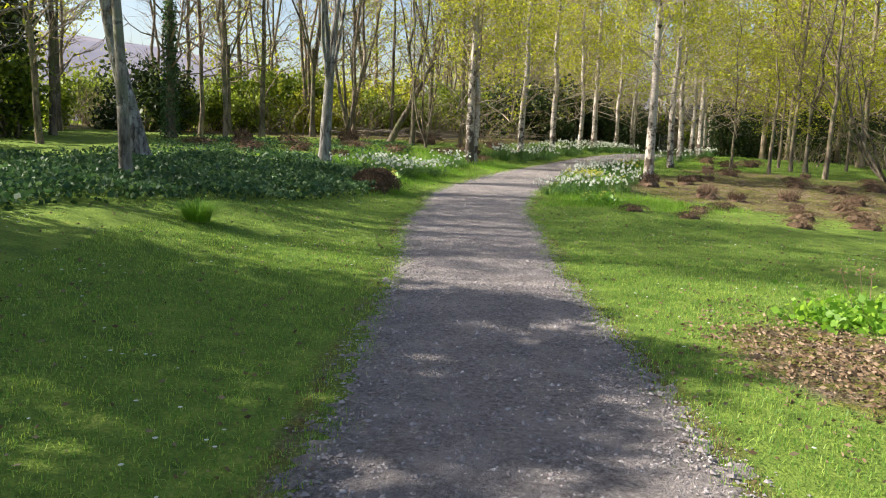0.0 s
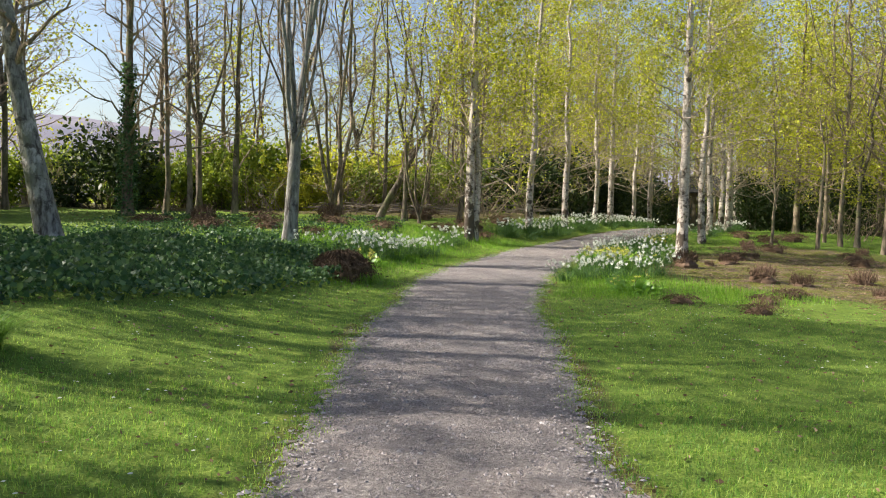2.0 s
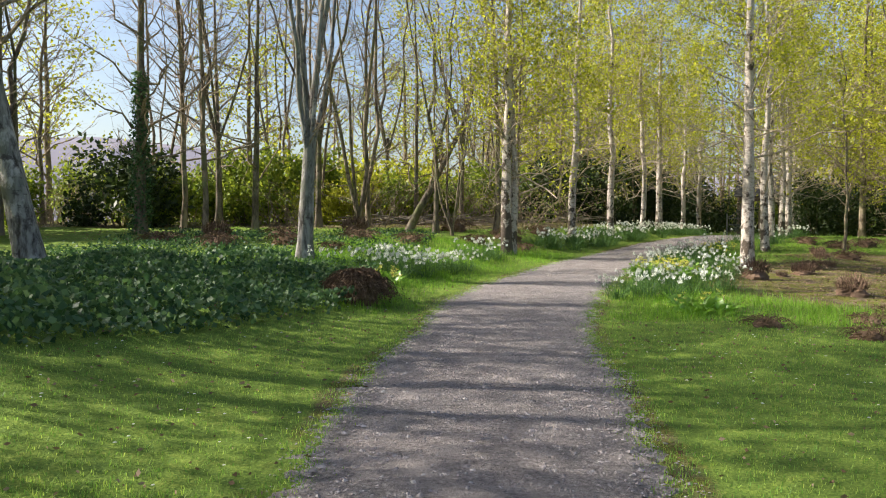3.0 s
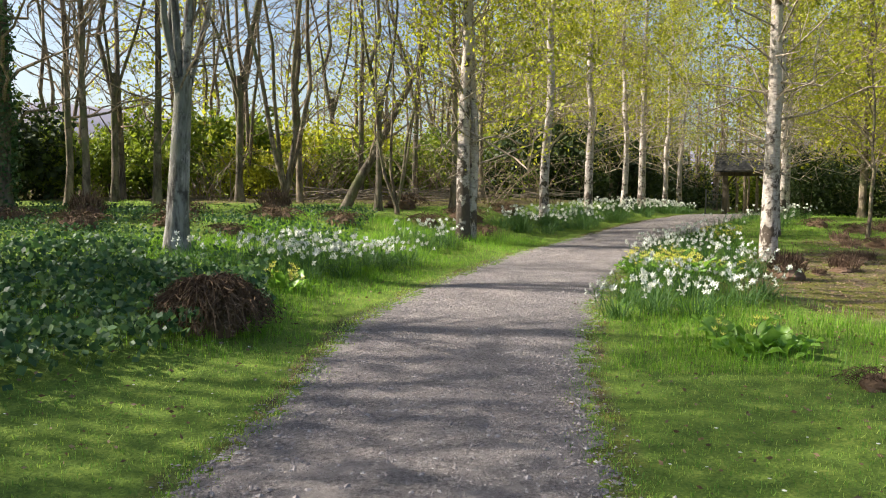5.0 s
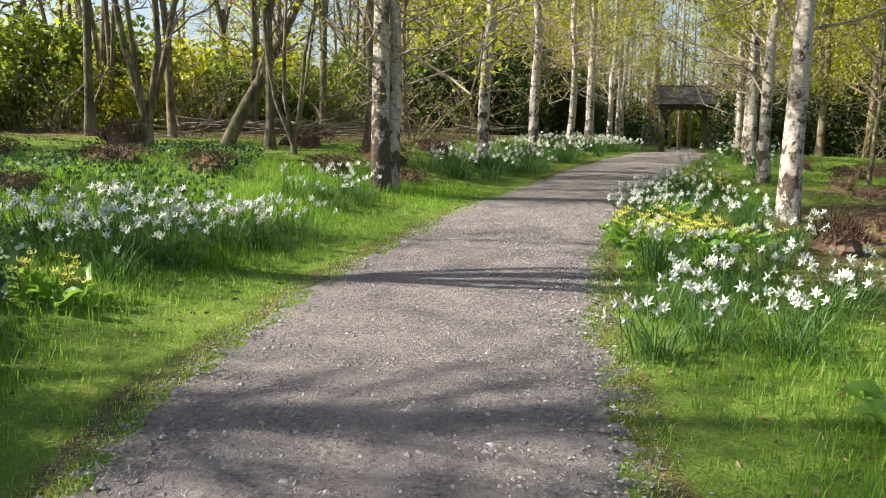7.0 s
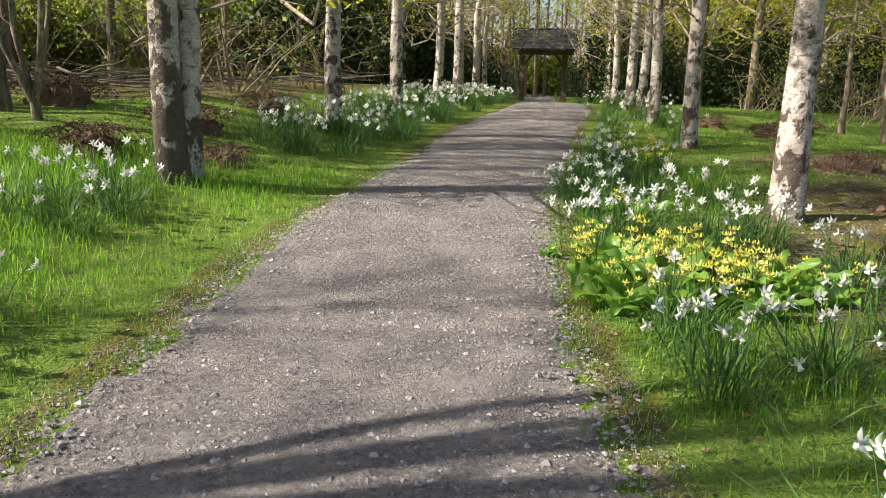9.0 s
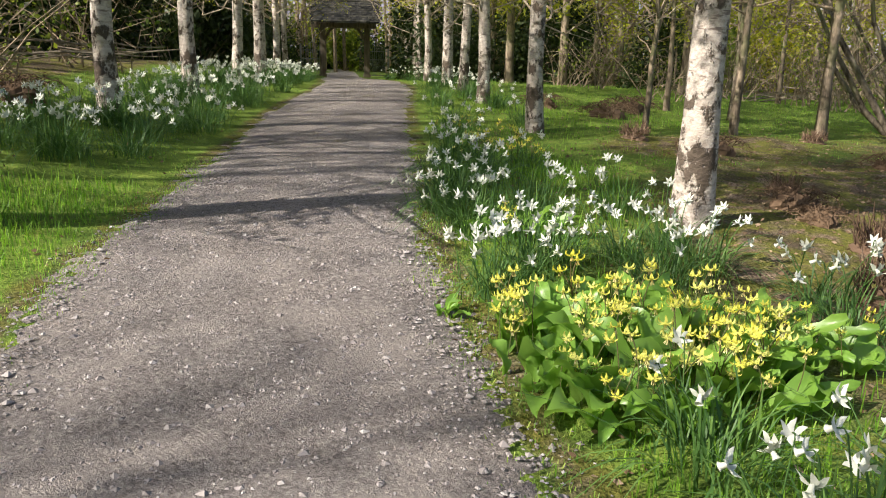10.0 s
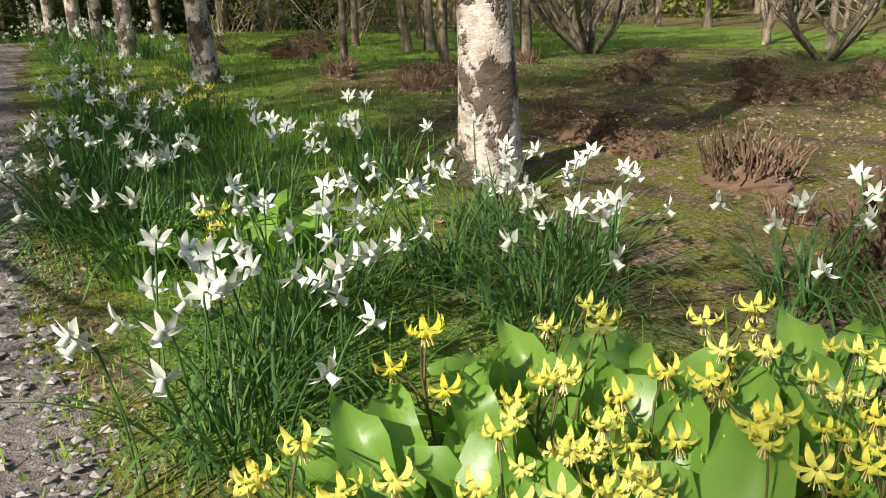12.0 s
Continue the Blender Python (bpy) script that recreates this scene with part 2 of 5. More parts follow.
def tube(acc, pts, radii, sides, slot=0, cap=True):
    pts, radii = np.asarray(pts, float), np.asarray(radii, float)
    n = len(pts)
    tan = np.gradient(pts, axis=0)
    tan /= np.linalg.norm(tan, axis=1)[:, None] + 1e-9
    ref = np.array([0.9, 0.1, 0.3]) if abs(tan[:, 2]).mean() > 0.6 else np.array([0.05, 0.1, 1.0])
    a = np.cross(tan, ref)
    a /= np.linalg.norm(a, axis=1)[:, None] + 1e-9
    b = np.cross(tan, a)
    ang = np.linspace(0, 2 * np.pi, sides, endpoint=False)
    ring = a[:, None, :] * np.cos(ang)[None, :, None] + b[:, None, :] * np.sin(ang)[None, :, None]
    v = (pts[:, None, :] + ring * radii[:, None, None] if radii.ndim == 1 else pts[:, None, :] + ring * radii[:, :, None]).reshape(-1, 3)
    i, j = np.meshgrid(np.arange(n - 1), np.arange(sides), indexing="ij")
    q = np.stack([i * sides + j, i * sides + (j + 1) % sides, (i + 1) * sides + (j + 1) % sides, (i + 1) * sides + j], -1).reshape(-1, 4)
    acc.add(v, q, slot)


def leaves(acc, centres, sizes, rng, slot=0, droop=0.0, flat=0.0, width=0.62):
    """Small pointed leaves, one folded diamond each, turned at random."""
    c = np.asarray(centres, float)
    n = len(c)
    d = rng.normal(size=(n, 3))
    d[:, 2] = d[:, 2] * (1 - flat) - droop
    d /= np.linalg.norm(d, axis=1)[:, None]
    u = rng.normal(size=(n, 3))
    u[:, 2] *= 1 - flat
    s = np.cross(d, u)
    s /= np.linalg.norm(s, axis=1)[:, None] + 1e-9
    sz = np.broadcast_to(np.asarray(sizes, float), (n,))[:, None]
    v = np.stack([c, c + d * sz * 0.45 + s * sz * width / 2, c + d * sz, c + d * sz * 0.45 - s * sz * width / 2], 1).reshape(-1, 3)
    acc.add(v, np.arange(4 * n).reshape(-1, 4), slot)


def box(acc, lo, hi, slot=0):
    (x0, y0, z0), (x1, y1, z1) = lo, hi
    v = [(x, y, z) for x in (x0, x1) for y in (y0, y1) for z in (z0, z1)]
    acc.add(v, [(0, 1, 3, 2), (4, 6, 7, 5), (0, 4, 5, 1), (2, 3, 7, 6), (0, 2, 6, 4), (1, 5, 7, 3)], slot)


# ---- ground and path ----
PATH_Y = (-40, -10, 0, 8, 13, 16, 18, 20.5, 23.4, 26, 30.8, 35, 40, 57.5, 100)
PATH_X = (0.0, 0.2, 0.35, 0.42, 0.52, 0.75, 1.0, 1.74, 2.8, 4.18, 6.6, 9.0, 11.2, 18.2, 36)


def path_x(y):
    y = np.asarray(y, float)
    return sum(np.interp(y + o, PATH_Y, PATH_X) for o in (-0.8, -0.3, 0.3, 0.8)) / 4


def path_half(y):
    return np.interp(y, (-10, 3, 8, 12, 14.5, 17.5, 21, 25, 60), (0.85, 0.9, 0.85, 1.05, 0.98, 1.2, 1.04, 1.02, 1.05))


def step(a, b, v):
    t = np.clip((np.asarray(v, float) - a) / (b - a), 0, 1)
    return t * t * (3 - 2 * t)


def off_path(x, y):
    """Signed distance from the middle of the path, right positive."""
    return (np.asarray(x, float) - path_x(y)) * np.where(np.asarray(y) > 19, 0.91, 1.0)


def ground_z(x, y):
    x, y = np.asarray(x, float), np.asarray(y, float)
    d = off_path(x, y)
    z = 0.8 * step(14, 37, y) - 0.45 * step(36, 58, y) + 0.5 * step(0.9, 5.5, -d) - 0.5 * step(1, 20, d)
    far = step(1.3, 3.0, abs(d))
    return z + far * (0.03 * np.sin(1.7 * x + 0.6 * y) * np.sin(1.1 * y - 0.5 * x) + 0.018 * np.sin(4.1 * x + 1.0) * np.sin(3.7 * y))


def soil_at(x, y):
    """How bare the ground is: 0 turf, 1 earth."""
    d = off_path(x, y)
    a = np.exp(-(((x - 10.8) / 6.9) ** 2 + ((y - 20.8) / 5.2) ** 2) ** 2)
    b = np.exp(-(((x - 2.75) / 0.85) ** 2 + ((y - 4.7) / 1.25) ** 2) ** 2)
    c = np.maximum(step(28.5, 31, y) * step(3.5, 5, -d), 0.22 * step(21, 23, y) * step(3.0, 4.5, -d))
    g = 0.75 * np.exp(-(((x - 10.2) / 2.4) ** 2 + ((y - 26.4) / 1.4) ** 2) ** 2)
    e = step(24, 32, x) * step(20, 24, y) * 0.8
    h = 0.62 * np.exp(-(((x - 16) / 7) ** 2 + ((y - 25) / 3.2) ** 2) ** 2)
    k = 0.95 * np.exp(-((abs(d) - path_half(y) - 0.05) / 0.2) ** 2)
    ivy = in_ivy(x, y) * 0.3
    return np.clip(np.maximum.reduce([a * 1.05, b, c, g, e, h, k * 0.75, ivy]), 0, 1)


def in_ivy(x, y):
    """1 inside the ivy bed."""
    near = np.interp(x, (-14, -4.3, -3.5, -1.6, -1.1), (5.5, 7.6, 10.0, 14.6, 17.2))
    far = np.interp(x, (-14, -7, -3, -1.6, -1.1), (16.8, 17.6, 19.2, 18.4, 17.6))
    edge = 0.25 * np.sin(3.1 * x) + 0.15 * np.sin(7.3 * x + 1)
    return ((y > near + edge) & (y < far + 2 * edge) & (x < -1.1)).astype(float)


def spaced(lo, hi, s, reach):
    out = 1.35 ** np.arange(0, 40) * s * 2
    tail = np.cumsum(out)
    tail = tail[tail < reach]
    return np.concatenate([lo - tail[::-1], np.arange(lo, hi + s / 2, s), hi + tail])


def build_ground():
    xs, ys = spaced(-16, 20, 0.24, 1500), spaced(0, 46, 0.24, 1500)
    X, Y = np.meshgrid(xs, ys, indexing="ij")
    Z = ground_z(X, Y)
    a = Acc()
    i, j = np.meshgrid(np.arange(len(xs) - 1), np.arange(len(ys) - 1), indexing="ij")
    w = len(ys)
    a.add(np.stack([X, Y, Z], -1), np.stack([i * w + j, (i + 1) * w + j, (i + 1) * w + j + 1, i * w + j + 1], -1).reshape(-1, 4))
    me = a.mesh("ground", M["ground"], smooth=True)
    at = me.attributes.new("soil", "FLOAT", "POINT")
    at.data.foreach_set("value", soil_at(X, Y).ravel().astype(np.float32))
    tagged(new("ground", me), "gently sloping woodland turf with bare mossy earth", "ground", kind="structure")


def build_path():
    ys = np.concatenate([np.arange(-14, 0, 0.2), np.arange(0, 30, 0.06), np.arange(30, 90, 0.14)])
    cols = np.sign(np.linspace(-1, 1, 33)) * abs(np.linspace(-1, 1, 33)) ** 0.7
    rng = np.random.default_rng(4)
    wob = [np.convolve(rng.normal(size=len(ys) + 24), np.ones(25) / 25, "valid") * 0.16 + rng.normal(0, 0.022, len(ys)) for _ in (0, 1)]
    P = np.zeros((len(ys), len(cols), 3))
    cx, hw = path_x(ys), path_half(ys) + 0.1
    slope = np.gradient(cx, ys)
    nx, ny = 1 / np.hypot(1, slope), -slope / np.hypot(1, slope)
    for k, c in enumerate(cols):
        o = c * (hw + (wob[0] if c < 0 else wob[1]) * abs(c) ** 2)
        P[:, k, 0], P[:, k, 1] = cx + nx * o, ys + ny * o
        P[:, k, 2] = 0.022 * (1 - abs(c) ** 6 * 2.2)
    P[:, :, 2] += ground_z(P[:, :, 0], P[:, :, 1]) + rng.normal(size=P.shape[:2]) * np.where(abs(cols) > 0.82, 0.011, 0.0025)[None]
    a, w = Acc(), len(cols)
    i, j = np.meshgrid(np.arange(len(ys) - 1), np.arange(w - 1), indexing="ij")
    a.add(P, np.stack([i * w + j, i * w + j + 1, (i + 1) * w + j + 1, (i + 1) * w + j], -1).reshape(-1, 4))
    tagged(new("path", a.mesh("path", M["gravel"], smooth=True)), "trodden grey-brown gravel footpath curving to the gate", "path", kind="structure")


def on_path(rng, n, y0, y1, spread=1.0):
    y = rng.uniform(y0, y1, n)
    o = rng.uniform(-1, 1, n) * spread
    x = path_x(y) + o * path_half(y) / np.where(y > 19, 0.91, 1)
    return x, y


def build_gravel():
    rng = np.random.default_rng(7)
    x, y = on_path(rng, 34000, 1.5, 26.5, 1.0)
    # stones kicked out over the rim
    y2 = rng.uniform(1.5, 26.5, 5500)
    rim = path_half(y2) + rng.normal(-0.01, 0.08, len(y2))
    x2 = path_x(y2) + rng.choice((-1, 1), len(y2)) * rim / np.where(y2 > 19, 0.91, 1)
    x, y = np.concatenate([x, x2]), np.concatenate([y, y2])
    n = len(x)
    s = rng.uniform(0.0045, 0.0105, n) * np.where(rng.random(n) < 0.12, 2.0, 1)
    z = ground_z(x, y) + np.where(abs(off_path(x, y)) < path_half(y) - 0.04, 0.021, 0.004)
    o = np.array([(1, 0, 0), (0, 1, 0), (-1, 0, 0), (0, -1, 0), (0.25, 0.1, 0.5)])
    ang = rng.uniform(0, 6.28, n)
    c, sn = np.cos(ang), np.sin(ang)
    st = rng.uniform(0.6, 1.5, (n, 5))
    vx = (o[None, :, 0] * c[:, None] - o[None, :, 1] * sn[:, None]) * st
    vy = (o[None, :, 0] * sn[:, None] + o[None, :, 1] * c[:, None]) * st
    v = np.stack([x[:, None] + vx * s[:, None], y[:, None] + vy * s[:, None], z[:, None] + o[None, :, 2] * st * s[:, None]], -1)
    t = np.array([(0, 1, 4), (1, 2, 4), (2, 3, 4), (3, 0, 4)])
    a = Acc()
    a.add(v, (t[None] + 5 * np.arange(n)[:, None, None]).reshape(-1, 3))
    tagged(new("gravel", a.mesh("gravel", M["stone"])), "loose angular gravel lying on the footpath", "gravel", kind="stuff")


def blades(acc, x, y, h, rng, width=0.006, lean=0.45, sink=0.005, slot=0):
    """Grass blades: each a bent, tapering strip of two faces."""
    n = len(x)
    z = ground_z(x, y) - sink
    ang, tilt = rng.uniform(0, 6.28, n), np.abs(rng.normal(0, lean, n))
    dx, dy = np.cos(ang) * tilt * h, np.sin(ang) * tilt * h
    wx, wy = -np.sin(ang) * width / 2, np.cos(ang) * width / 2
    f = rng.uniform(0.7, 1.3, n)
    wx, wy = wx * f, wy * f
    base, mid, tip = np.stack([x, y, z], -1), np.stack([x + dx * 0.35, y + dy * 0.35, z + h * 0.6], -1), np.stack([x + dx, y + dy, z + h * (1 - 0.3 * tilt)], -1)
    w = np.stack([wx, wy, np.zeros(n)], -1)
    v = np.stack([base - w, base + w, mid + w * 0.75, mid - w * 0.75, tip], 1)
    k = 5 * np.arange(n)[:, None]
    acc.add(v, np.array([[0, 1, 2, 3]]) + k, slot)
    acc.add(np.zeros((0, 3)), np.array([[3, 2, 4]]) + k - acc.n, slot)


def turf(rng, n, x0, x1, y0, y1):
    x, y = rng.uniform(x0, x1, n), rng.uniform(y0, y1, n)
    d = abs(off_path(x, y))
    wave = 0.07 * np.sin(2.3 * y + 2 * np.sign(x)) + 0.06 * np.sin(6.1 * y + x) + 0.05 * np.sin(17.3 * y - 2 * np.sign(x))
    keep = (d > path_half(y) - 0.08 + wave + np.abs(rng.normal(0, 0.18, n))) & (rng.random(n) > np.minimum(1.0, soil_at(x, y) * 1.5))
    return x[keep], y[keep]


def build_grass():
    rng = np.random.default_rng(11)
    a = Acc()
    for n, box_ in ((95000, (-3.2, 4.2, 1.8, 9)), (52000, (-4.5, 5.5, 9, 16)), (15000, (-7, 12, 4, 17))):
        x, y = turf(rng, n, *box_)
        blades(a, x, y, rng.uniform(0.018, 0.05, len(x)), rng, 0.005, 0.8)
    # sparse short blades creeping in over the gravel rim
    y = rng.uniform(1.8, 27, 26000)
    sd = rng.choice((-1, 1), len(y))
    x = path_x(y) + sd * (path_half(y) + rng.normal(0.02, 0.09, len(y)) + 0.06 * np.sin(5.3 * y + sd)) / np.where(y > 19, 0.91, 1)
    blades(a, x, y, rng.uniform(0.012, 0.045, len(x)), rng, 0.005, 0.9, -0.004)
    tagged(new("lawn_grass", a.mesh("lawn_grass", M["lawn"])), "short mown green lawn grass beside the path", "grass", kind="stuff")
    a = Acc()
    for n, box_, hh in ((50000, (-4, 6.5, 15.5, 21), 0.16), (62000, (-3, 7, 20, 26), 0.21), (45000, (-8, 12, 20, 34), 0.12), (30000, (6, 24, 22, 34), 0.09), (20000, (0, 22, 34, 56), 0.16)):
        x, y = turf(rng, n, *box_)
        keep = rng.random(len(x)) < 0.35 + 0.65 * step(-0.4, 0.3, np.sin(1.9 * x + 0.8 * y) * np.sin(1.3 * y - x))
        x, y = x[keep], y[keep]
        tall = 0.45 + 0.55 * step(0.2, 1.3, abs(off_path(x, y)) - path_half(y))
        blades(a, x, y, rng.uniform(0.4, 1.15, len(x)) * hh * tall, rng, 0.006, 0.6)
    tagged(new("long_grass", a.mesh("long_grass", M["meadow"])), "lush uneven long green grass along the path edges", "grass", kind="stuff")
    # fallen leaves, twigs and petals on lawn, path rim and bare earth
    a = Acc()
    x, y = rng.uniform(-4, 6, 4200), rng.uniform(2, 20, 4200)
    k = abs(off_path(x, y)) > path_half(y) * 0.8
    x2, y2 = rng.normal(9.6, 3.4, 12000), rng.normal(21, 3.6, 12000)
    x3, y3 = rng.normal(2.75, 0.5, 3600), rng.normal(4.7, 0.75, 3600)
    x4, y4 = rng.uniform(-12, 2, 5000), rng.uniform(24, 40, 5000)
    x, y = np.concatenate([x[k], x2, x3, x4]), np.concatenate([y[k], y2, y3, y4])
    keep = abs(off_path(x, y)) > path_half(y) * 0.85
    x, y = x[keep], y[keep]
    leaves(a, np.stack([x, y, ground_z(x, y) + 0.012], -1), rng.uniform(0.015, 0.05, len(x)), rng, flat=0.85, width=0.5)
    tagged(new("leaf_litter", a.mesh("leaf_litter", M["litter"])), "scattered dry brown fallen leaves on turf and earth", "leaf litter", kind="stuff")


def build_daisies():
    rng = np.random.default_rng(17)
    x, y = rng.uniform(-4.5, 7, 900), rng.uniform(2.5, 16, 900)
    k = (abs(off_path(x, y)) > path_half(y) + 0.25) & (soil_at(x, y) < 0.3) & (np.sin(1.1 * x + 2) * np.sin(0.9 * y) > -0.2)
    x, y = x[k], y[k]
    a = Acc()
    th = np.linspace(0, 6.28, 7)[:-1]
    ring = np.concatenate([[(0, 0, 0.004)], np.stack([np.cos(th) * 0.011, np.sin(th) * 0.011, 0 * th], -1)])
    v = np.stack([x, y, ground_z(x, y) + 0.045], -1)[:, None] + ring[None] * rng.uniform(0.7, 1.2, len(x))[:, None, None]
    tri = np.array([(0, i, i % 6 + 1) for i in range(1, 7)])
    a.add(v, (tri[None] + 7 * np.arange(len(x))[:, None, None]).reshape(-1, 3))
    tagged(new("daisies", a.mesh("daisies", M["white_petal"])), "tiny white daisies dotted over the lawn", "daisies", kind="stuff")


def build_ivy():
    rng = np.random.default_rng(13)
    x, y = rng.uniform(-13, -0.9, 104000), rng.uniform(5, 22.5, 104000)
    near = rng.random(len(x)) < np.where(x > -7, 1.0, 0.35)
    k = (in_ivy(x, y) > 0) & near
    x, y = x[k], y[k]
    mound = 0.21 + 0.08 * np.sin(2.3 * x + 1) * np.sin(1.9 * y) + 0.04 * np.sin(6 * x) * np.sin(5 * y)
    z = ground_z(x, y) + mound * np.sqrt(rng.random(len(x)))
    a = Acc()
    leaves(a, np.stack([x, y, z], -1), rng.uniform(0.045, 0.095, len(x)), rng, flat=0.5, droop=0.1, width=0.92)
    # thinner ivy spreading behind the bed
    x, y = rng.uniform(-9, -1, 16000), rng.uniform(18, 27, 16000)
    k = (in_ivy(x, y) < 1) & (rng.random(len(x)) < 0.5 + 0.5 * np.sin(1.3 * x + y) * np.sin(0.9 * y)) & (off_path(x, y) < -3)
    x, y = x[k], y[k]
    leaves(a, np.stack([x, y, ground_z(x, y) + rng.uniform(0.02, 0.14, len(x))], -1), rng.uniform(0.04, 0.08, len(x)), rng, flat=0.6, width=0.9)
    tagged(new("ivy_bed", a.mesh("ivy_bed", M["ivy"])), "dense glossy dark green ivy carpet beside the lawn", "ivy", kind="stuff")


# ---- trees ----


def along(pts, s):
    t = np.linspace(0, 1, len(pts))
    return np.array([np.interp(s, t, pts[:, k]) for k in range(3)])


def grow_tree(seed, height=12, r0=0.13, lean=(0, 0), wob=0.12, limb_from=0.25, limbs=30, limb_len=2.2, rise=0.9, twigs=6, twig_len=0.8, stems=None, bow=0.0, leaf_n=0, flare=0.7, sides=12, droop=0.0, limb_r=0.32, scatter=0.11, crook=0.05, bare=0.0, limb_min=0.006, stem_r=0.58):
    """Trunk, limbs and leaf places of one tree standing at the origin. stems: (height share, spread, number) of a forking trunk."""
    rng = np.random.default_rng(seed)
    trunk, limb, tips, stem_list = Acc(), Acc(), [], []
    m = 14
    s = np.linspace(0, 1, m)
    wx, wy = [np.convolve(rng.normal(0, wob, m + 4), np.ones(5) / 5, "valid") * (0.2 + s) for _ in (0, 1)]
    base = np.stack([lean[0] * height * s + bow * np.sin(s * 3.0) + wx - wx[0], lean[1] * height * s + wy - wy[0], height * s - 0.12 * (s == 0)], -1)
    axes = []

    def stem_tube(p, r, sd, first):
        n = len(p)
        rr = r * (1 - np.linspace(0, 1, n) * 0.95) ** 1.15
        if first:
            p = np.concatenate([p[:1], [along(p, 0.012), along(p, 0.03)], p[1:]])
            rr = np.concatenate([[r * (1 + flare)], [r * (1 + flare * 0.4), r * 1.06], rr[1:]])
        ang = np.linspace(0, 6.28, sd, endpoint=False)
        rough = 1 + 0.07 * np.sin(ang[None] * 3 + p[:, 2:3] * 1.7) + 0.05 * rng.normal(size=(len(p), sd))
        if first:
            rough[0] += 0.28 * np.sin(ang * 4 + seed)
        tube(trunk, p, rr[:, None] * rough, sd)
        return rr

    if stems:
        cut, spread, number = stems
        k = max(2, int(cut * (m - 1)) + 1)
        low = np.stack([np.interp(np.linspace(0, cut, 6), s, base[:, c]) for c in range(3)], -1)
        n = len(low)
        ang = np.linspace(0, 6.28, sides, endpoint=False)
        rr = r0 * np.linspace(1, 0.86 if cut < 0.1 else 0.66, n)
        rr[0] *= 1 + flare
        tube(trunk, low, rr[:, None] * (1 + 0.06 * np.sin(ang[None] * 3 + low[:, 2:3] * 2)), sides)
        for i in range(number):
            az = 6.28 * i / number + rng.uniform(-0.4, 0.4)
            q = np.linspace(0, 1, 9)
            out = spread * (q ** 0.65) * rng.uniform(0.6, 1.2)
            L = height * (1 - cut) * rng.uniform(0.8, 1.05)
            p = low[-1] - (0, 0, 0.08) + np.stack([np.cos(az) * out + np.cumsum(rng.normal(0, wob * 0.4, 9)), np.sin(az) * out + np.cumsum(rng.normal(0, wob * 0.4, 9)), q * L], -1)
            if cut > 0.1:
                p = np.concatenate([low[-3:-1], p[1:]])
                q = np.linspace(0, 1, len(p))
            else:
                p[0] = low[-1] - (0, 0, 0.1)
            r = r0 * ((min(0.8, stem_r * 1.35) if i == 0 else stem_r * rng.uniform(0.75, 1.05)) if cut > 0.1 else 0.62 * rng.uniform(0.75, 1.0))
            stem_list.append(Acc())
            tube(stem_list[-1], p, r * (1 - q * 0.93) ** 0.85, 8)
            axes.append((p, r, 0.12, max(4, limbs // number), L / height))
    else:
        stem_tube(base, r0, sides, True)
        axes.append((base, r0, limb_from, limbs, 1.0))

    for p, r, start, count, share in axes:
        for i in range(count):
            u = start + (0.97 - start) * (i + rng.uniform(0, 0.9)) / count
            o = along(p, u)
            az = i * 2.4 + rng.uniform(-0.5, 0.5)
            L = limb_len * share * (1.05 - 0.7 * u) * rng.uniform(0.6, 1.2)
            el = rise * rng.uniform(0.55, 1.25)
            q = np.linspace(0, 1, 6)
            hx = np.cos(el) * L * q
            hz = np.sin(el) * L * q - droop * L * q ** 2.2
            bend = np.cumsum(rng.normal(0, crook * L, (6, 3)), 0) * (q > 0)[:, None]
            dens = int(leaf_n * min(2.4, rng.lognormal(-0.12, 0.6)) * (1 if u > bare else 0.12))
            lp = o + np.stack([np.cos(az) * hx, np.sin(az) * hx, hz], -1) + bend
            lr = max(limb_min, r * (1 - u * 0.93) ** 0.85 * limb_r)
            tube(limb, lp, lr * (1 - 0.85 * q), 4)
            for _ in range(twigs):
                v = rng.uniform(0.2, 1.0)
                to = along(lp, v)
                d = np.array([np.cos(az), np.sin(az), 0.35]) + rng.normal(0, 0.55, 3)
                d[2] -= droop
                d /= np.linalg.norm(d)
                tl = twig_len * rng.uniform(0.4, 1.2) * (0.5 + 0.5 * L / limb_len)
                tp = np.stack([to, to + d * tl * 0.5 + rng.normal(0, 0.1 * tl, 3), to + d * tl + (0, 0, 0.12 * tl)])
                tube(limb, tp, np.array([max(0.006, 0.4 * lr), 0.005, 0.002]), 3)
                if dens:
                    w = rng.uniform(0.1, 1.05, dens)[:, None]
                    tips.append(to + (tp[2] - to) * w + rng.normal(0, scatter, (dens, 3)))
    return trunk, stem_list, limb, (np.concatenate(tips) if tips else None), rng


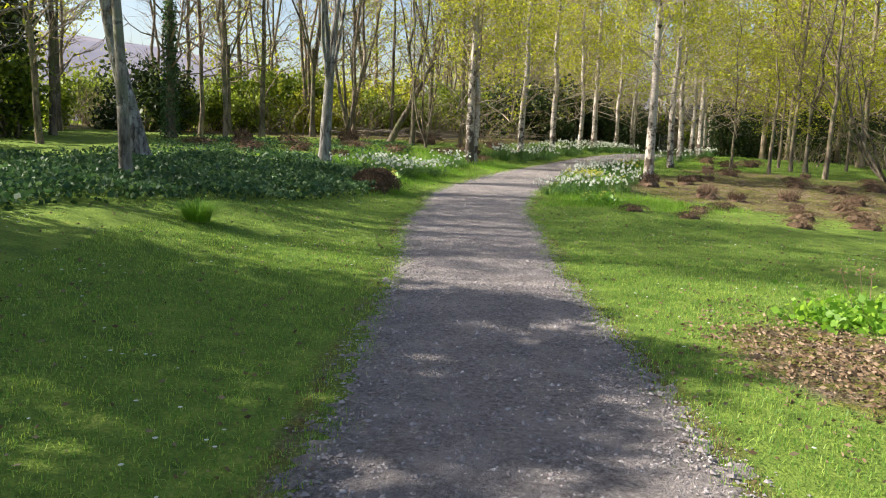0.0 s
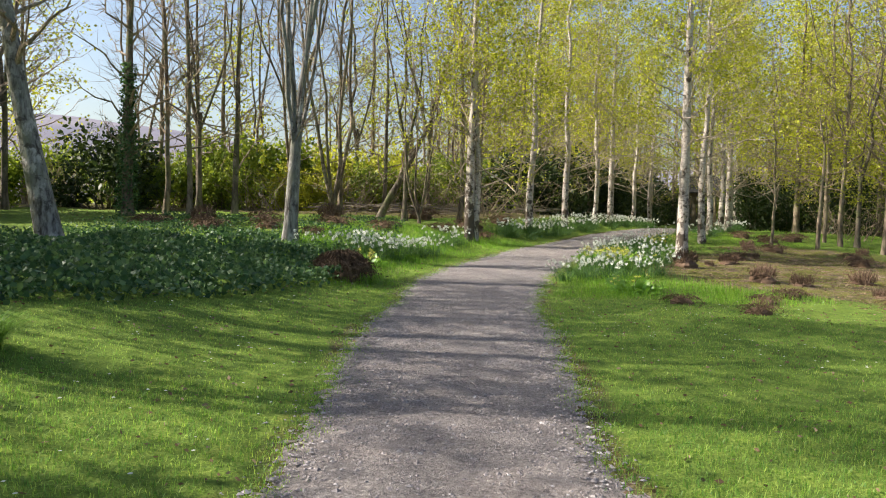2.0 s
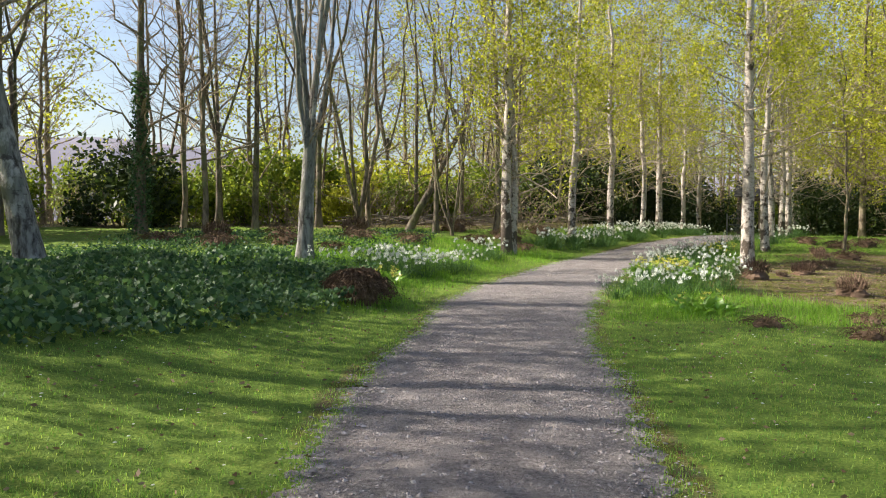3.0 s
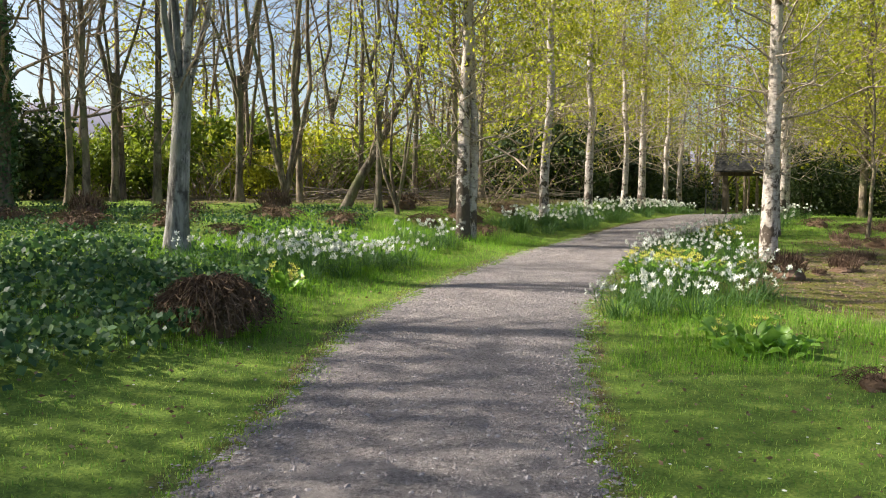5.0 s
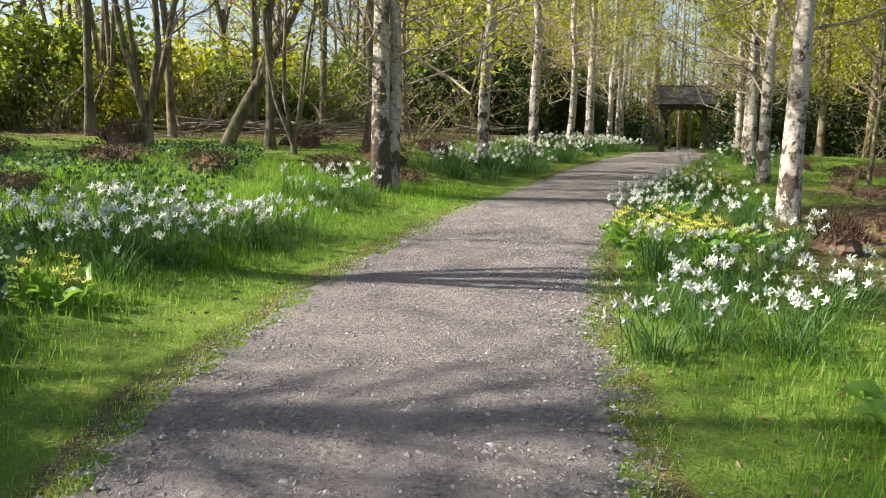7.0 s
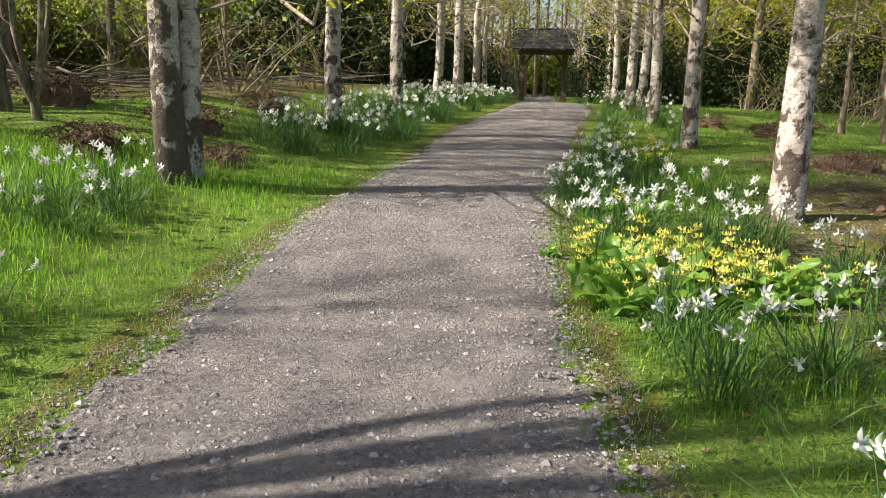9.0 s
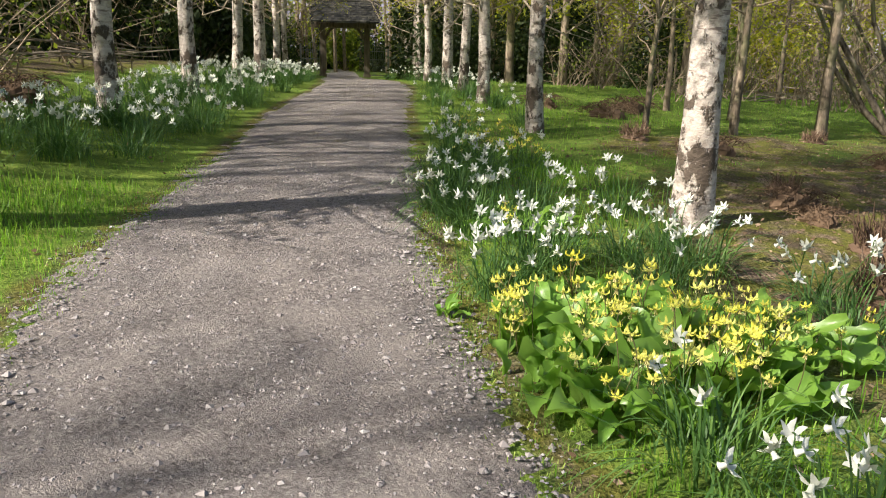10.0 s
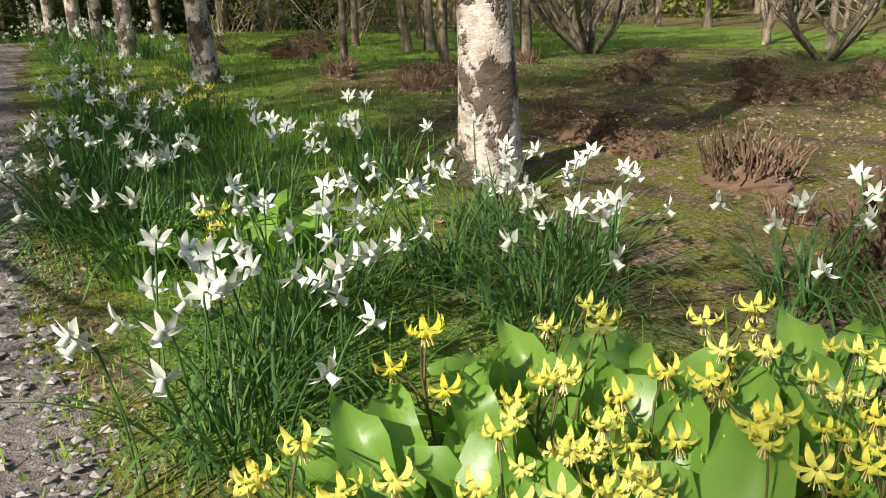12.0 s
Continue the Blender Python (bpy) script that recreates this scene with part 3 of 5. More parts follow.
def tree_thing(name, x, y, label, category, bark, twig, leaf=None, leaf_size=(0.035, 0.07), twist=0.0, size=1.0, sink=0.05, leaf_label="", **shape):
    trunk, stem_list, limb, tips, rng = grow_tree(**shape)
    ob = tagged(new(name), label, category)
    part("trunk", trunk.mesh("trunk", bark, smooth=True), ob)
    for st in stem_list:
        part("stem", st.mesh("stem", bark, smooth=True), ob)
    tagged(part("branchwork", limb.mesh("branchwork", twig), ob), kind="stuff")
    if tips is not None:
        a = Acc()
        leaves(a, tips, rng.uniform(*leaf_size, len(tips)), rng, droop=0.25)
        tagged(part("crown", a.mesh("crown", leaf), ob, leaf_label), kind="stuff")
    ob.matrix_basis = pose(x, y, float(ground_z(x, y)) - sink, 0, 0, twist) @ Matrix.Scale(size, 4)
    return ob


def stand(ob, x, y, twist, size=1.0, sink=0.05, label="", lean=0.0):
    c = copy_thing(ob, pose(x, y, float(ground_z(x, y)) - sink, lean, 0, twist) @ Matrix.Scale(size / ob.scale[0], 4))
    return tagged(c, label)

build_ground()
build_path()

# birch avenue
BIRCH = "silver birch with peeling white bark and fresh leaves"
bk = dict(bark=M["birch"], twig=M["twig_pale"], leaf=M["leaf_birch"], leaf_size=(0.055, 0.115))
bs = dict(limbs=78, limb_len=3.1, rise=0.74, twigs=9, twig_len=0.85, leaf_n=12, droop=0.12, limb_from=0.12, limb_r=0.18, scatter=0.15, crook=0.095, bare=0.24, limb_min=0.008)
birch_a = tree_thing("birch_tree", 6.3, 23.4, "silver birch, thick pale trunk with dark cracked plates", "tree", seed=21, height=13, r0=0.145, lean=(0.004, 0.0), wob=0.10, flare=0.5, sides=18, twist=40, **bk, **{**bs, "limb_from": 0.17})
birch_b = tree_thing("birch_tree", 2.95, 29.2, BIRCH, "tree", seed=22, height=12.5, r0=0.125, lean=(0.006, 0.004), wob=0.34, flare=0.5, **bk, **bs)
birch_c = tree_thing("birch_tree", 8.3, 28.0, BIRCH, "tree", seed=23, height=11.5, r0=0.12, lean=(-0.01, 0.006), wob=0.32, flare=0.5, **bk, **bs)
birch_d = tree_thing("birch_tree", 0.88, 24.95, "silver birch, twin trunk with black cracked base", "tree", seed=24, height=12.5, r0=0.14, lean=(0.012, 0.0), wob=0.3, flare=0.45, sides=16, **{**bk, "bark": M["birch_dark"]}, **{**bs, "limb_from": 0.15, "bare": 0.12, "leaf_n": 17})
trees = [birch_a, birch_b, birch_c, birch_d]
for k, (x, y, tw, sz) in enumerate((
        (4.55, 32.0, 70, 1.0), (6.2, 35.2, 150, 0.95), (7.1, 36.4, 20, 0.95), (9.4, 42.0, 260, 0.9), (11.5, 47.0, 310, 0.95), (12.7, 51.6, 80, 0.9),
        (9.6, 31.3, 200, 0.92), (11.0, 34.2, 95, 0.95), (12.3, 37.0, 15, 0.98), (13.6, 40.3, 130, 0.95), (14.8, 43.0, 240, 0.9), (16.0, 45.4, 60, 0.95), (18.9, 51.5, 180, 0.95), (1.02, 25.12, 130, 0.9))):
    trees.append(stand((birch_b, birch_c, birch_a)[k % 3], x, y, tw, sz, label=BIRCH))
for t in trees:
    tagged(t, group="birches of the avenue")

# trees of the wood beside the avenue
DARK = "tall bare woodland tree with dark trunk, spring twigs"
grey = tree_thing("grey_tree", -3.1, 20.15, "mottled grey tree forking into many upright stems", "tree", M["bark_mottled"], M["twig"], seed=31, height=10.5, r0=0.165, lean=(0.055, 0.0), wob=0.14, stems=(0.23, 1.05, 8), stem_r=0.36, limbs=56, limb_len=2.4, rise=1.1, twigs=10, twig_len=0.9, flare=0.35)
thin = tree_thing("young_tree", -4.75, 11.6, "slender smooth grey tree rising out of the ivy", "tree", M["bark_grey"], M["twig"], seed=32, height=8.5, r0=0.10, lean=(-0.075, 0.0), bow=0.16, wob=0.06, limb_from=0.35, limbs=26, limb_len=1.7, twigs=6, flare=0.15)
leaner = tree_thing("leaning_tree", -6.7, 17.3, "leaning tree with rough cracked dark and pale bark", "tree", M["bark_mottled"], M["twig"], seed=33, height=10, r0=0.22, lean=(-0.17, 0.02), bow=-0.25, wob=0.14, limb_from=0.3, limbs=30, limb_len=2.4, twigs=7, flare=0.6, sides=16)
ivied = tree_thing("ivied_tree", -9.4, 26.7, "tall bare tree wrapped in climbing green ivy", "tree", M["bark_dark"], M["twig"], seed=34, height=13, r0=0.17, lean=(0.01, 0), wob=0.2, limb_from=0.12, limbs=34, limb_len=3.2, rise=0.75, twigs=7, twig_len=0.9)
rng = np.random.default_rng(5)
a = Acc()
zz = rng.uniform(0, 4.6, 2600)
ang = rng.uniform(0, 6.28, 2600)
rad = rng.uniform(0.13, 0.33, 2600) * (1.15 - zz / 9)
leaves(a, np.stack([np.cos(ang) * rad + zz * 0.012, np.sin(ang) * rad, zz], -1), rng.uniform(0.05, 0.10, 2600), rng, droop=0.5, width=0.9)
tagged(part("ivy_cover", a.mesh("ivy_cover", M["ivy"]), ivied, "climbing green ivy"), kind="stuff")
bare_a = tree_thing("woodland_tree", -7.5, 26.6, DARK, "tree", M["bark_brown"], M["twig"], seed=35, height=13, r0=0.088, lean=(0.012, 0), wob=0.5, limb_from=0.16, limbs=50, limb_len=2.9, rise=0.95, twigs=7, twig_len=1.0, limb_r=0.42)
bare_d = tree_thing("woodland_tree", -5.1, 30.2, "bare crooked woodland tree forking above head height", "tree", M["bark_dark"], M["twig"], seed=45, height=13, r0=0.10, lean=(-0.02, 0.01), wob=0.5, stems=(0.26, 1.7, 3), limbs=48, limb_len=2.6, rise=0.85, twigs=8, twig_len=1.0)
bare_b = tree_thing("woodland_tree", -6.7, 28.6, "bare dark tree with long low spreading side branches", "tree", M["bark_dark"], M["twig"], seed=36, height=12, r0=0.105, lean=(0.02, 0), wob=0.15, limb_from=0.10, limbs=36, limb_len=3.3, rise=0.6, twigs=8, twig_len=1.0)
bare_c = tree_thing("woodland_tree", -3.5, 28.6, "bare woodland tree dividing low into several slim stems", "tree", M["bark_brown"], M["twig"], seed=37, height=12, r0=0.115, wob=0.3, stems=(0.04, 1.6, 4), limbs=44, limb_len=2.2, rise=0.95, twigs=7, twig_len=0.9)
slant = tree_thing("slanting_tree", -2.0, 27.9, "old trunk slanting sharply over the wood floor", "tree", M["bark_dark"], M["twig"], seed=38, height=5.4, r0=0.125, lean=(0.42, 0.05), bow=0.25, wob=0.15, limb_from=0.2, limbs=24, limb_len=2.6, rise=1.2, twigs=7, twig_len=0.8)
leafy = tree_thing("woodland_tree", 11.6, 27.3, "small tree with yellow-green young spring leaves", "tree", M["bark_brown"], M["twig"], M["leaf_yellow"], (0.05, 0.09), seed=39, height=6, r0=0.07, wob=0.2, limb_from=0.25, limbs=26, limb_len=2.4, rise=0.35, twigs=7, twig_len=0.7, leaf_n=9, droop=0.15)
tall_leafy = tree_thing("woodland_tree", -10.5, 40, "tall woodland tree hazed with fresh yellow-green leaves", "tree", M["bark_brown"], M["twig"], M["leaf_birch"], (0.10, 0.19), seed=40, height=14, r0=0.14, wob=0.3, limb_from=0.12, limbs=40, limb_len=3.6, rise=0.6, twigs=7, twig_len=1.1, leaf_n=15, droop=0.1, scatter=0.28)
multi = tree_thing("hazel_bush", 15.8, 27.1, "bare many-stemmed hazel spreading from the ground", "shrub", M["bark_dark"], M["twig"], seed=41, height=5.5, r0=0.11, wob=0.35, stems=(0.02, 2.5, 9), limbs=54, limb_len=1.6, rise=0.7, twigs=6, twig_len=0.7)
for ob, x, y, tw, sz in (
        (bare_a, -9.0, 28.7, 40, 1.05), (bare_d, -8.2, 29.6, 120, 1.0), (bare_b, -8.7, 31.2, 200, 1.0), (bare_c, -5.8, 33.5, 60, 1.1), (bare_a, -3.5, 30.4, 310, 1.0),
        (bare_d, -1.1, 27.6, 80, 0.8), (bare_c, -0.6, 26.9, 130, 0.55), (bare_a, 0.6, 28.0, 30, 0.95), (bare_b, -2.2, 33.0, 100, 0.9), (bare_d, -0.6, 33.8, 10, 1.0), (bare_a, 1.6, 36.0, 220, 1.0),
        (bare_a, -11.6, 22.3, 300, 1.1), (bare_b, -13.1, 26.0, 20, 1.1), (bare_d, -13.9, 28.0, 75, 1.15), (bare_a, -11.0, 33.5, 170, 1.1), (bare_c, -13.0, 36.0, 210, 1.1), (bare_c, -8.5, 38.0, 30, 1.1), (bare_d, -4.0, 38.5, 90, 1.1), (bare_c, 0.2, 39.5, 10, 1.0), (bare_a, 3.6, 40.0, 190, 1.0),
        (bare_a, 10.5, 28.1, 50, 0.55), (bare_a, 13.2, 29.1, 140, 0.9), (bare_d, 13.7, 29.0, 260, 0.8), (bare_a, 13.5, 27.1, 80, 1.0), (multi, 18.3, 23.7, 110, 0.85), (bare_a, 28.2, 30.3, 10, 1.1), (bare_d, 28.7, 28.8, 100, 1.1), (bare_c, 22.3, 25.6, 220, 1.0), (bare_a, 20.3, 29.5, 330, 1.0),
        (multi, 24.0, 31.5, 10, 1.1), (bare_b, 31.0, 33.5, 60, 1.0), (bare_a, 25.0, 35.0, 95, 1.1), (bare_d, 22.0, 24.2, 15, 0.9), (bare_a, 30.0, 25.0, 45, 1.0), (multi, 33.0, 27.0, 200, 1.2)):
    stand(ob, x, y, tw, sz)
for x, y, tw, sz in ((13.2, 30.2, 70, 0.9), (16.4, 31.2, 150, 0.95), (7.6, 44.5, 200, 0.9), (20.5, 33.0, 220, 1.1)):
    stand(leafy, x, y, tw, sz)
rng = np.random.default_rng(77)
for k, (x, y) in enumerate(((-16, 33), (-4, 45), (-0.5, 47), (3, 48), (6, 51), (10, 56), (22, 50), (25, 44), (27, 52), (31, 46), (35, 40), (38, 34), (42, 30), (17, 38), (21, 41), (30, 60), (12, 63), (27, 63), (-18, 26), (-20, 40), (44, 42), (40, 52), (10.5, 68), (17, 82), (30, 68), (34, 56), (19, 35), (24, 38.5), (33, 36), (5, 46), (8, 58), (2, 54), (47, 34), (36, 45), (19.3, 45.2), (16.8, 40.5), (21.6, 50.5), (24.5, 55.5), (22.8, 46.8))):
    stand(tall_leafy if x > 2 or k % 2 else bare_a, x, y, rng.uniform(0, 360), rng.uniform(0.85, 1.15))

# trees just outside the view whose shade falls across lawn and path
for x, y, tw, sz in ((-13.5, 13.2, 200, 1.0), (-13.0, 17.2, 40, 0.9), (-12.4, 15.2, 240, 0.9)):
    stand(tall_leafy, x, y, tw, sz)
for x, y, tw, sz in ((-8.7, 9.0, 20, 0.9), (-9.3, 11.1, 140, 1.08), (-9.2, 13.4, 260, 1.05)):
    stand(birch_c, x, y, tw, sz, label=BIRCH)
for x, y, tw, sz in ((-12.0, 8.6, 50, 1.0), (-12.0, 12.0, 170, 1.1), (-11.0, 15.4, 20, 1.0), (-14.0, 18.0, 210, 1.1), (-15.5, 16.5, 310, 1.1), (-13.0, 20.5, 110, 1.1), (-16.5, 22.5, 0, 1.15), (-11.2, 17.8, 250, 1.0)):
    stand(bare_a if y > 12 else bare_c, x, y, tw, sz)

# ---- shrubs and hedges ----


def shrub_thing(name, x, y, label, leaf, seed, size=(1.6, 1.4, 2.2), n=3200, leaf_size=(0.14, 0.28), twist=0.0, category="shrub"):
    rng = np.random.default_rng(seed)
    ob = tagged(new(name), label, category)
    wood, fol = Acc(), Acc()
    lobes = [(rng.uniform(-0.7, 0.7) * size[0], rng.uniform(-0.7, 0.7) * size[1], rng.uniform(0.12, 0.85) * size[2], rng.uniform(0.32, 0.55)) for _ in range(18)]
    for lx, ly, lz, lr in lobes:
        q = np.linspace(0, 1, 5)[:, None]
        p = np.array([lx * 0.2, ly * 0.2, -0.1]) * (1 - q) + np.array([lx, ly, lz]) * q + rng.normal(0, 0.06, (5, 3)) * q
        tube(wood, p, np.array([0.035, 0.03, 0.022, 0.015, 0.006]), 5)
        m = n // len(lobes)
        d = rng.normal(size=(m, 3))
        d /= np.linalg.norm(d, axis=1)[:, None]
        rr = rng.random(m)[:, None] ** 0.4 * lr * np.array(size) * 0.85
        c = np.array([lx, ly, lz]) + d * rr
        c[:, 2] = np.maximum(c[:, 2], 0.05 + 0.1 * rng.random(m))
        leaves(fol, c, rng.uniform(*leaf_size, m), rng, droop=0.15, width=0.55)
    tagged(part("branchwork", wood.mesh("branchwork", M["bark_dark"]), ob), kind="stuff")
    tagged(part("foliage", fol.mesh("foliage", leaf), ob), kind="stuff")
    ob.matrix_basis = pose(x, y, float(ground_z(x, y)) - 0.03, 0, 0, twist)
    return ob


ever = shrub_thing("evergreen_shrub", -11.8, 30.5, "broad dark evergreen laurel shrub under the trees", M["leaf_dark"], 51, (2.2, 1.8, 2.6))
green = shrub_thing("laurel_shrub", -6.0, 35.2, "bright green leafy shrub at the wood's edge", M["leaf_green"], 52, (1.9, 1.5, 2.6))
gold = shrub_thing("golden_shrub", -4.4, 36.5, "sunlit yellow-green spring shrub behind bare trunks", M["leaf_yellow"], 53, (2.0, 1.5, 2.9))
yew = shrub_thing("yew_hedge", 12.4, 55.5, "tall dark clipped yew hedge beside the gate", M["leaf_dark"], 54, (2.4, 1.8, 3.6), 4200, category="hedge")
for ob, x, y, tw, sz in (
        (green, -13.5, 24.5, 30, 1.0), (green, -14.8, 29.5, 80, 0.7), (green, -9.8, 32.8, 150, 0.75), (ever, -15.5, 20.0, 200, 1.2), (green, -8.4, 34.0, 90, 1.0), (green, -12.2, 34.5, 10, 0.85), (gold, -7.2, 38.0, 60, 1.1), (gold, -2.0, 38.0, 120, 1.0), (green, -10.6, 37.0, 200, 0.9), (green, -3.0, 35.0, 240, 0.7), (gold, -5.4, 33.4, 20, 0.65), (green, -8.2, 32.2, 110, 0.6), (green, -10.6, 30.8, 220, 0.6), (green, -1.2, 35.2, 300, 0.6),
        (green, 0.6, 38.5, 20, 0.9), (ever, 3.4, 41.5, 70, 1.1), (ever, 5.6, 43.5, 120, 1.2), (green, 1.4, 42.5, 160, 1.0), (green, -0.5, 41.0, 300, 0.9), (ever, 8.4, 47.5, 40, 1.2), (gold, -4.8, 41.5, 40, 1.1),
        (yew, 9.6, 51.5, 50, 0.95), (yew, 6.5, 49.0, 110, 1.0), (yew, 13.8, 59.4, 200, 0.9), (yew, 23.4, 57.0, 20, 0.85), (yew, 25.5, 54.0, 140, 1.05), (yew, 20.0, 48.5, 250, 0.8), (yew, 28.5, 51.5, 80, 1.0), (ever, 23.0, 46.0, 30, 1.1), (yew, 15.6, 42.5, 40, 0.75), (yew, 18.6, 41.0, 120, 0.8), (yew, 21.8, 38.6, 220, 0.75), (yew, 17.2, 46.2, 10, 0.95), (yew, 22.2, 52.6, 190, 1.0), (yew, 21.4, 44.2, 300, 0.8),
        (gold, 31.0, 57.0, 0, 1.3), (gold, 36.0, 50.0, 90, 1.4), (green, 28.0, 42.0, 200, 1.0), (gold, 40.0, 45.0, 30, 1.3), (gold, 33.5, 44.0, 130, 1.1), (green, 37.0, 38.0, 60, 1.1), (green, 41.0, 36.0, 100, 1.2), (green, 36.0, 31.0, 250, 1.0), (ever, 40.0, 28.0, 10, 1.1), (green, 38.0, 24.0, 70, 1.1), (green, 21.0, 76.0, 60, 1.2), (green, 26.0, 74.0, 60, 1.3), (ever, 14.0, 66.0, 60, 1.2), (yew, 19.0, 71.0, 20, 1.0), (yew, 27.5, 70.0, 120, 1.0), (yew, 25.8, 79.0, 220, 1.1),
        (green, -18.0, 33.0, 30, 0.9), (ever, -19.0, 24.0, 70, 1.2), (green, -17.5, 38.5, 130, 0.95), (green, -14.0, 41.0, 30, 0.9), (green, -21.0, 30.0, 130, 1.0)):
    stand(ob, x, y, tw, sz, 0.03)


def far_woods():
    """A belt of low leafy thicket that closes the distance all round."""
    rng = np.random.default_rng(61)
    a = Acc()
    ang = rng.uniform(0, 6.28, 800)
    r = rng.uniform(52, 75, 800)
    for x, y, h in zip(9 + np.cos(ang) * r, 28 + np.sin(ang) * r, rng.uniform(1.2, 4.5, 800)):
        left = x < -8 and y > 20
        h *= 0.5 if left else 1.7
        c = np.array([x, y, h * 0.4]) + rng.normal(0, 1, (75, 3)) * (1.8, 1.8, h * 0.34)
        c[:, 2] = abs(c[:, 2])
        leaves(a, c, rng.uniform(0.45, 0.95, 75), rng, droop=0.1)
    tagged(new("far_thicket", a.mesh("far_thicket", M["leaf_green"])), "distant green spring thicket closing the wood", "woods", kind="stuff")


def conifer_thing(x, y, seed, label):
    """A dense upright conifer, seven metres tall, feathered to the ground."""
    rng = np.random.default_rng(seed)
    ob = tagged(new("conifer"), label, "tree", group="conifers behind the lawn")
    a = Acc()
    q = np.linspace(0, 1, 8)
    tube(a, np.stack([0.05 * np.sin(q * 5), 0.05 * np.cos(q * 4), 6.8 * q - 0.1], -1), 0.16 * (1 - 0.92 * q), 9)
    part("trunk", a.mesh("trunk", M["bark_brown"], smooth=True), ob)
    wood, fol = Acc(), Acc()
    for _ in range(190):
        z = 7.0 * rng.random() ** 0.9
        az = rng.uniform(0, 6.28)
        L = 1.25 * min(1.0, 2.1 * math.sqrt(max(0.03, 1 - z / 7.0))) * rng.uniform(0.6, 1.15)
        e = np.array([math.cos(az) * L, math.sin(az) * L, z + 0.12 * L])
        tube(wood, np.array([(0, 0, z - 0.1), e]), np.array([0.02, 0.006]), 3)
        w = rng.uniform(0.25, 1.0, 24)[:, None]
        leaves(fol, np.array([0, 0, z]) * (1 - w) + e * w + rng.normal(0, 0.11, (24, 3)), rng.uniform(0.14, 0.26, 24), rng, droop=0.2, width=0.5)
    tagged(part("branchwork", wood.mesh("branchwork", M["bark_dark"]), ob), kind="stuff")
    tagged(part("foliage", fol.mesh("foliage", M["leaf_dark"]), ob), kind="stuff")
    ob.matrix_basis = pose(x, y, float(ground_z(x, y)) - 0.03)
    return ob


# conifers outside the view whose shade falls across lawn and path
CONIFER = "tall dense dark green conifer standing behind the lawn"
fir = conifer_thing(-10.6, 5.6, 71, CONIFER)
for x, y, tw, sz in ((-9.0, 5.15, 0, 1.03), (-9.0, 6.45, 50, 0.98), (-9.1, 3.95, 140, 0.96), (-8.9, 2.75, 230, 0.93), (-9.1, 1.6, 300, 0.95), (-9.0, 0.35, 20, 0.94), (-9.0, -0.95, 110, 0.94), (-10.8, 2.1, 260, 1.0), (-20.5, 31.0, 30, 1.0), (-17.2, 25.5, 170, 0.9), (-14.0, 24.3, 60, 1.0), (-15.6, 27.0, 210, 1.1)):
    stand(fir, x, y, tw, sz, 0.03, CONIFER)


def undergrowth():
    """Tangled low saplings and suckers that fill the wood below the crowns."""
    rng = np.random.default_rng(63)
    wood, fol = Acc(), Acc()
    q = np.linspace(0, 1, 4)
    n = 0
    while n < 230:
        x, y = (rng.uniform(-17, 6), rng.uniform(31, 44)) if n < 120 else (rng.uniform(11, 38), rng.uniform(31, 50))
        d = float(off_path(x, y))
        if abs(d) < 4.5 or (n >= 120 and (d < 5 or y < 33 - 0.25 * (x - 11))):
            continue
        n += 1
        z = float(ground_z(x, y))
        for _ in range(8):
            az, L = rng.uniform(0, 6.28), rng.uniform(0.5, 2.7)
            out = L * rng.uniform(0.2, 1.3)
            o = np.array([x, y, z - 0.05]) + rng.normal(0, 0.25, 3) * (1, 1, 0)
            p = o + np.stack([math.cos(az) * out * q ** 1.4, math.sin(az) * out * q ** 1.4, L * q - 0.3 * out * q ** 3], -1) + rng.normal(0, 0.11 * L, (4, 3)) * q[:, None]
            tube(wood, p, np.array([0.017, 0.013, 0.008, 0.003]), 3)
            for _ in range(5):
                u = rng.uniform(0.25, 1.0)
                b = along(p, u)
                e = b + rng.normal(0, 0.28, 3) + (0, 0, 0.14)
                tube(wood, np.array([b, e]), np.array([0.007, 0.002]), 3)
                if rng.random() < 0.55:
                    leaves(fol, b + (e - b) * rng.uniform(0.2, 1.1, 4)[:, None] + rng.normal(0, 0.06, (4, 3)), rng.uniform(0.05, 0.12, 4), rng, droop=0.2)
    tagged(new("undergrowth_stems", wood.mesh("undergrowth_stems", M["twig"])), "tangle of thin bare brown saplings in the wood", "undergrowth", kind="stuff")
    tagged(new("undergrowth_leaves", fol.mesh("undergrowth_leaves", M["leaf_green"])), "sparse young green leaves on the undergrowth", "undergrowth", kind="stuff")


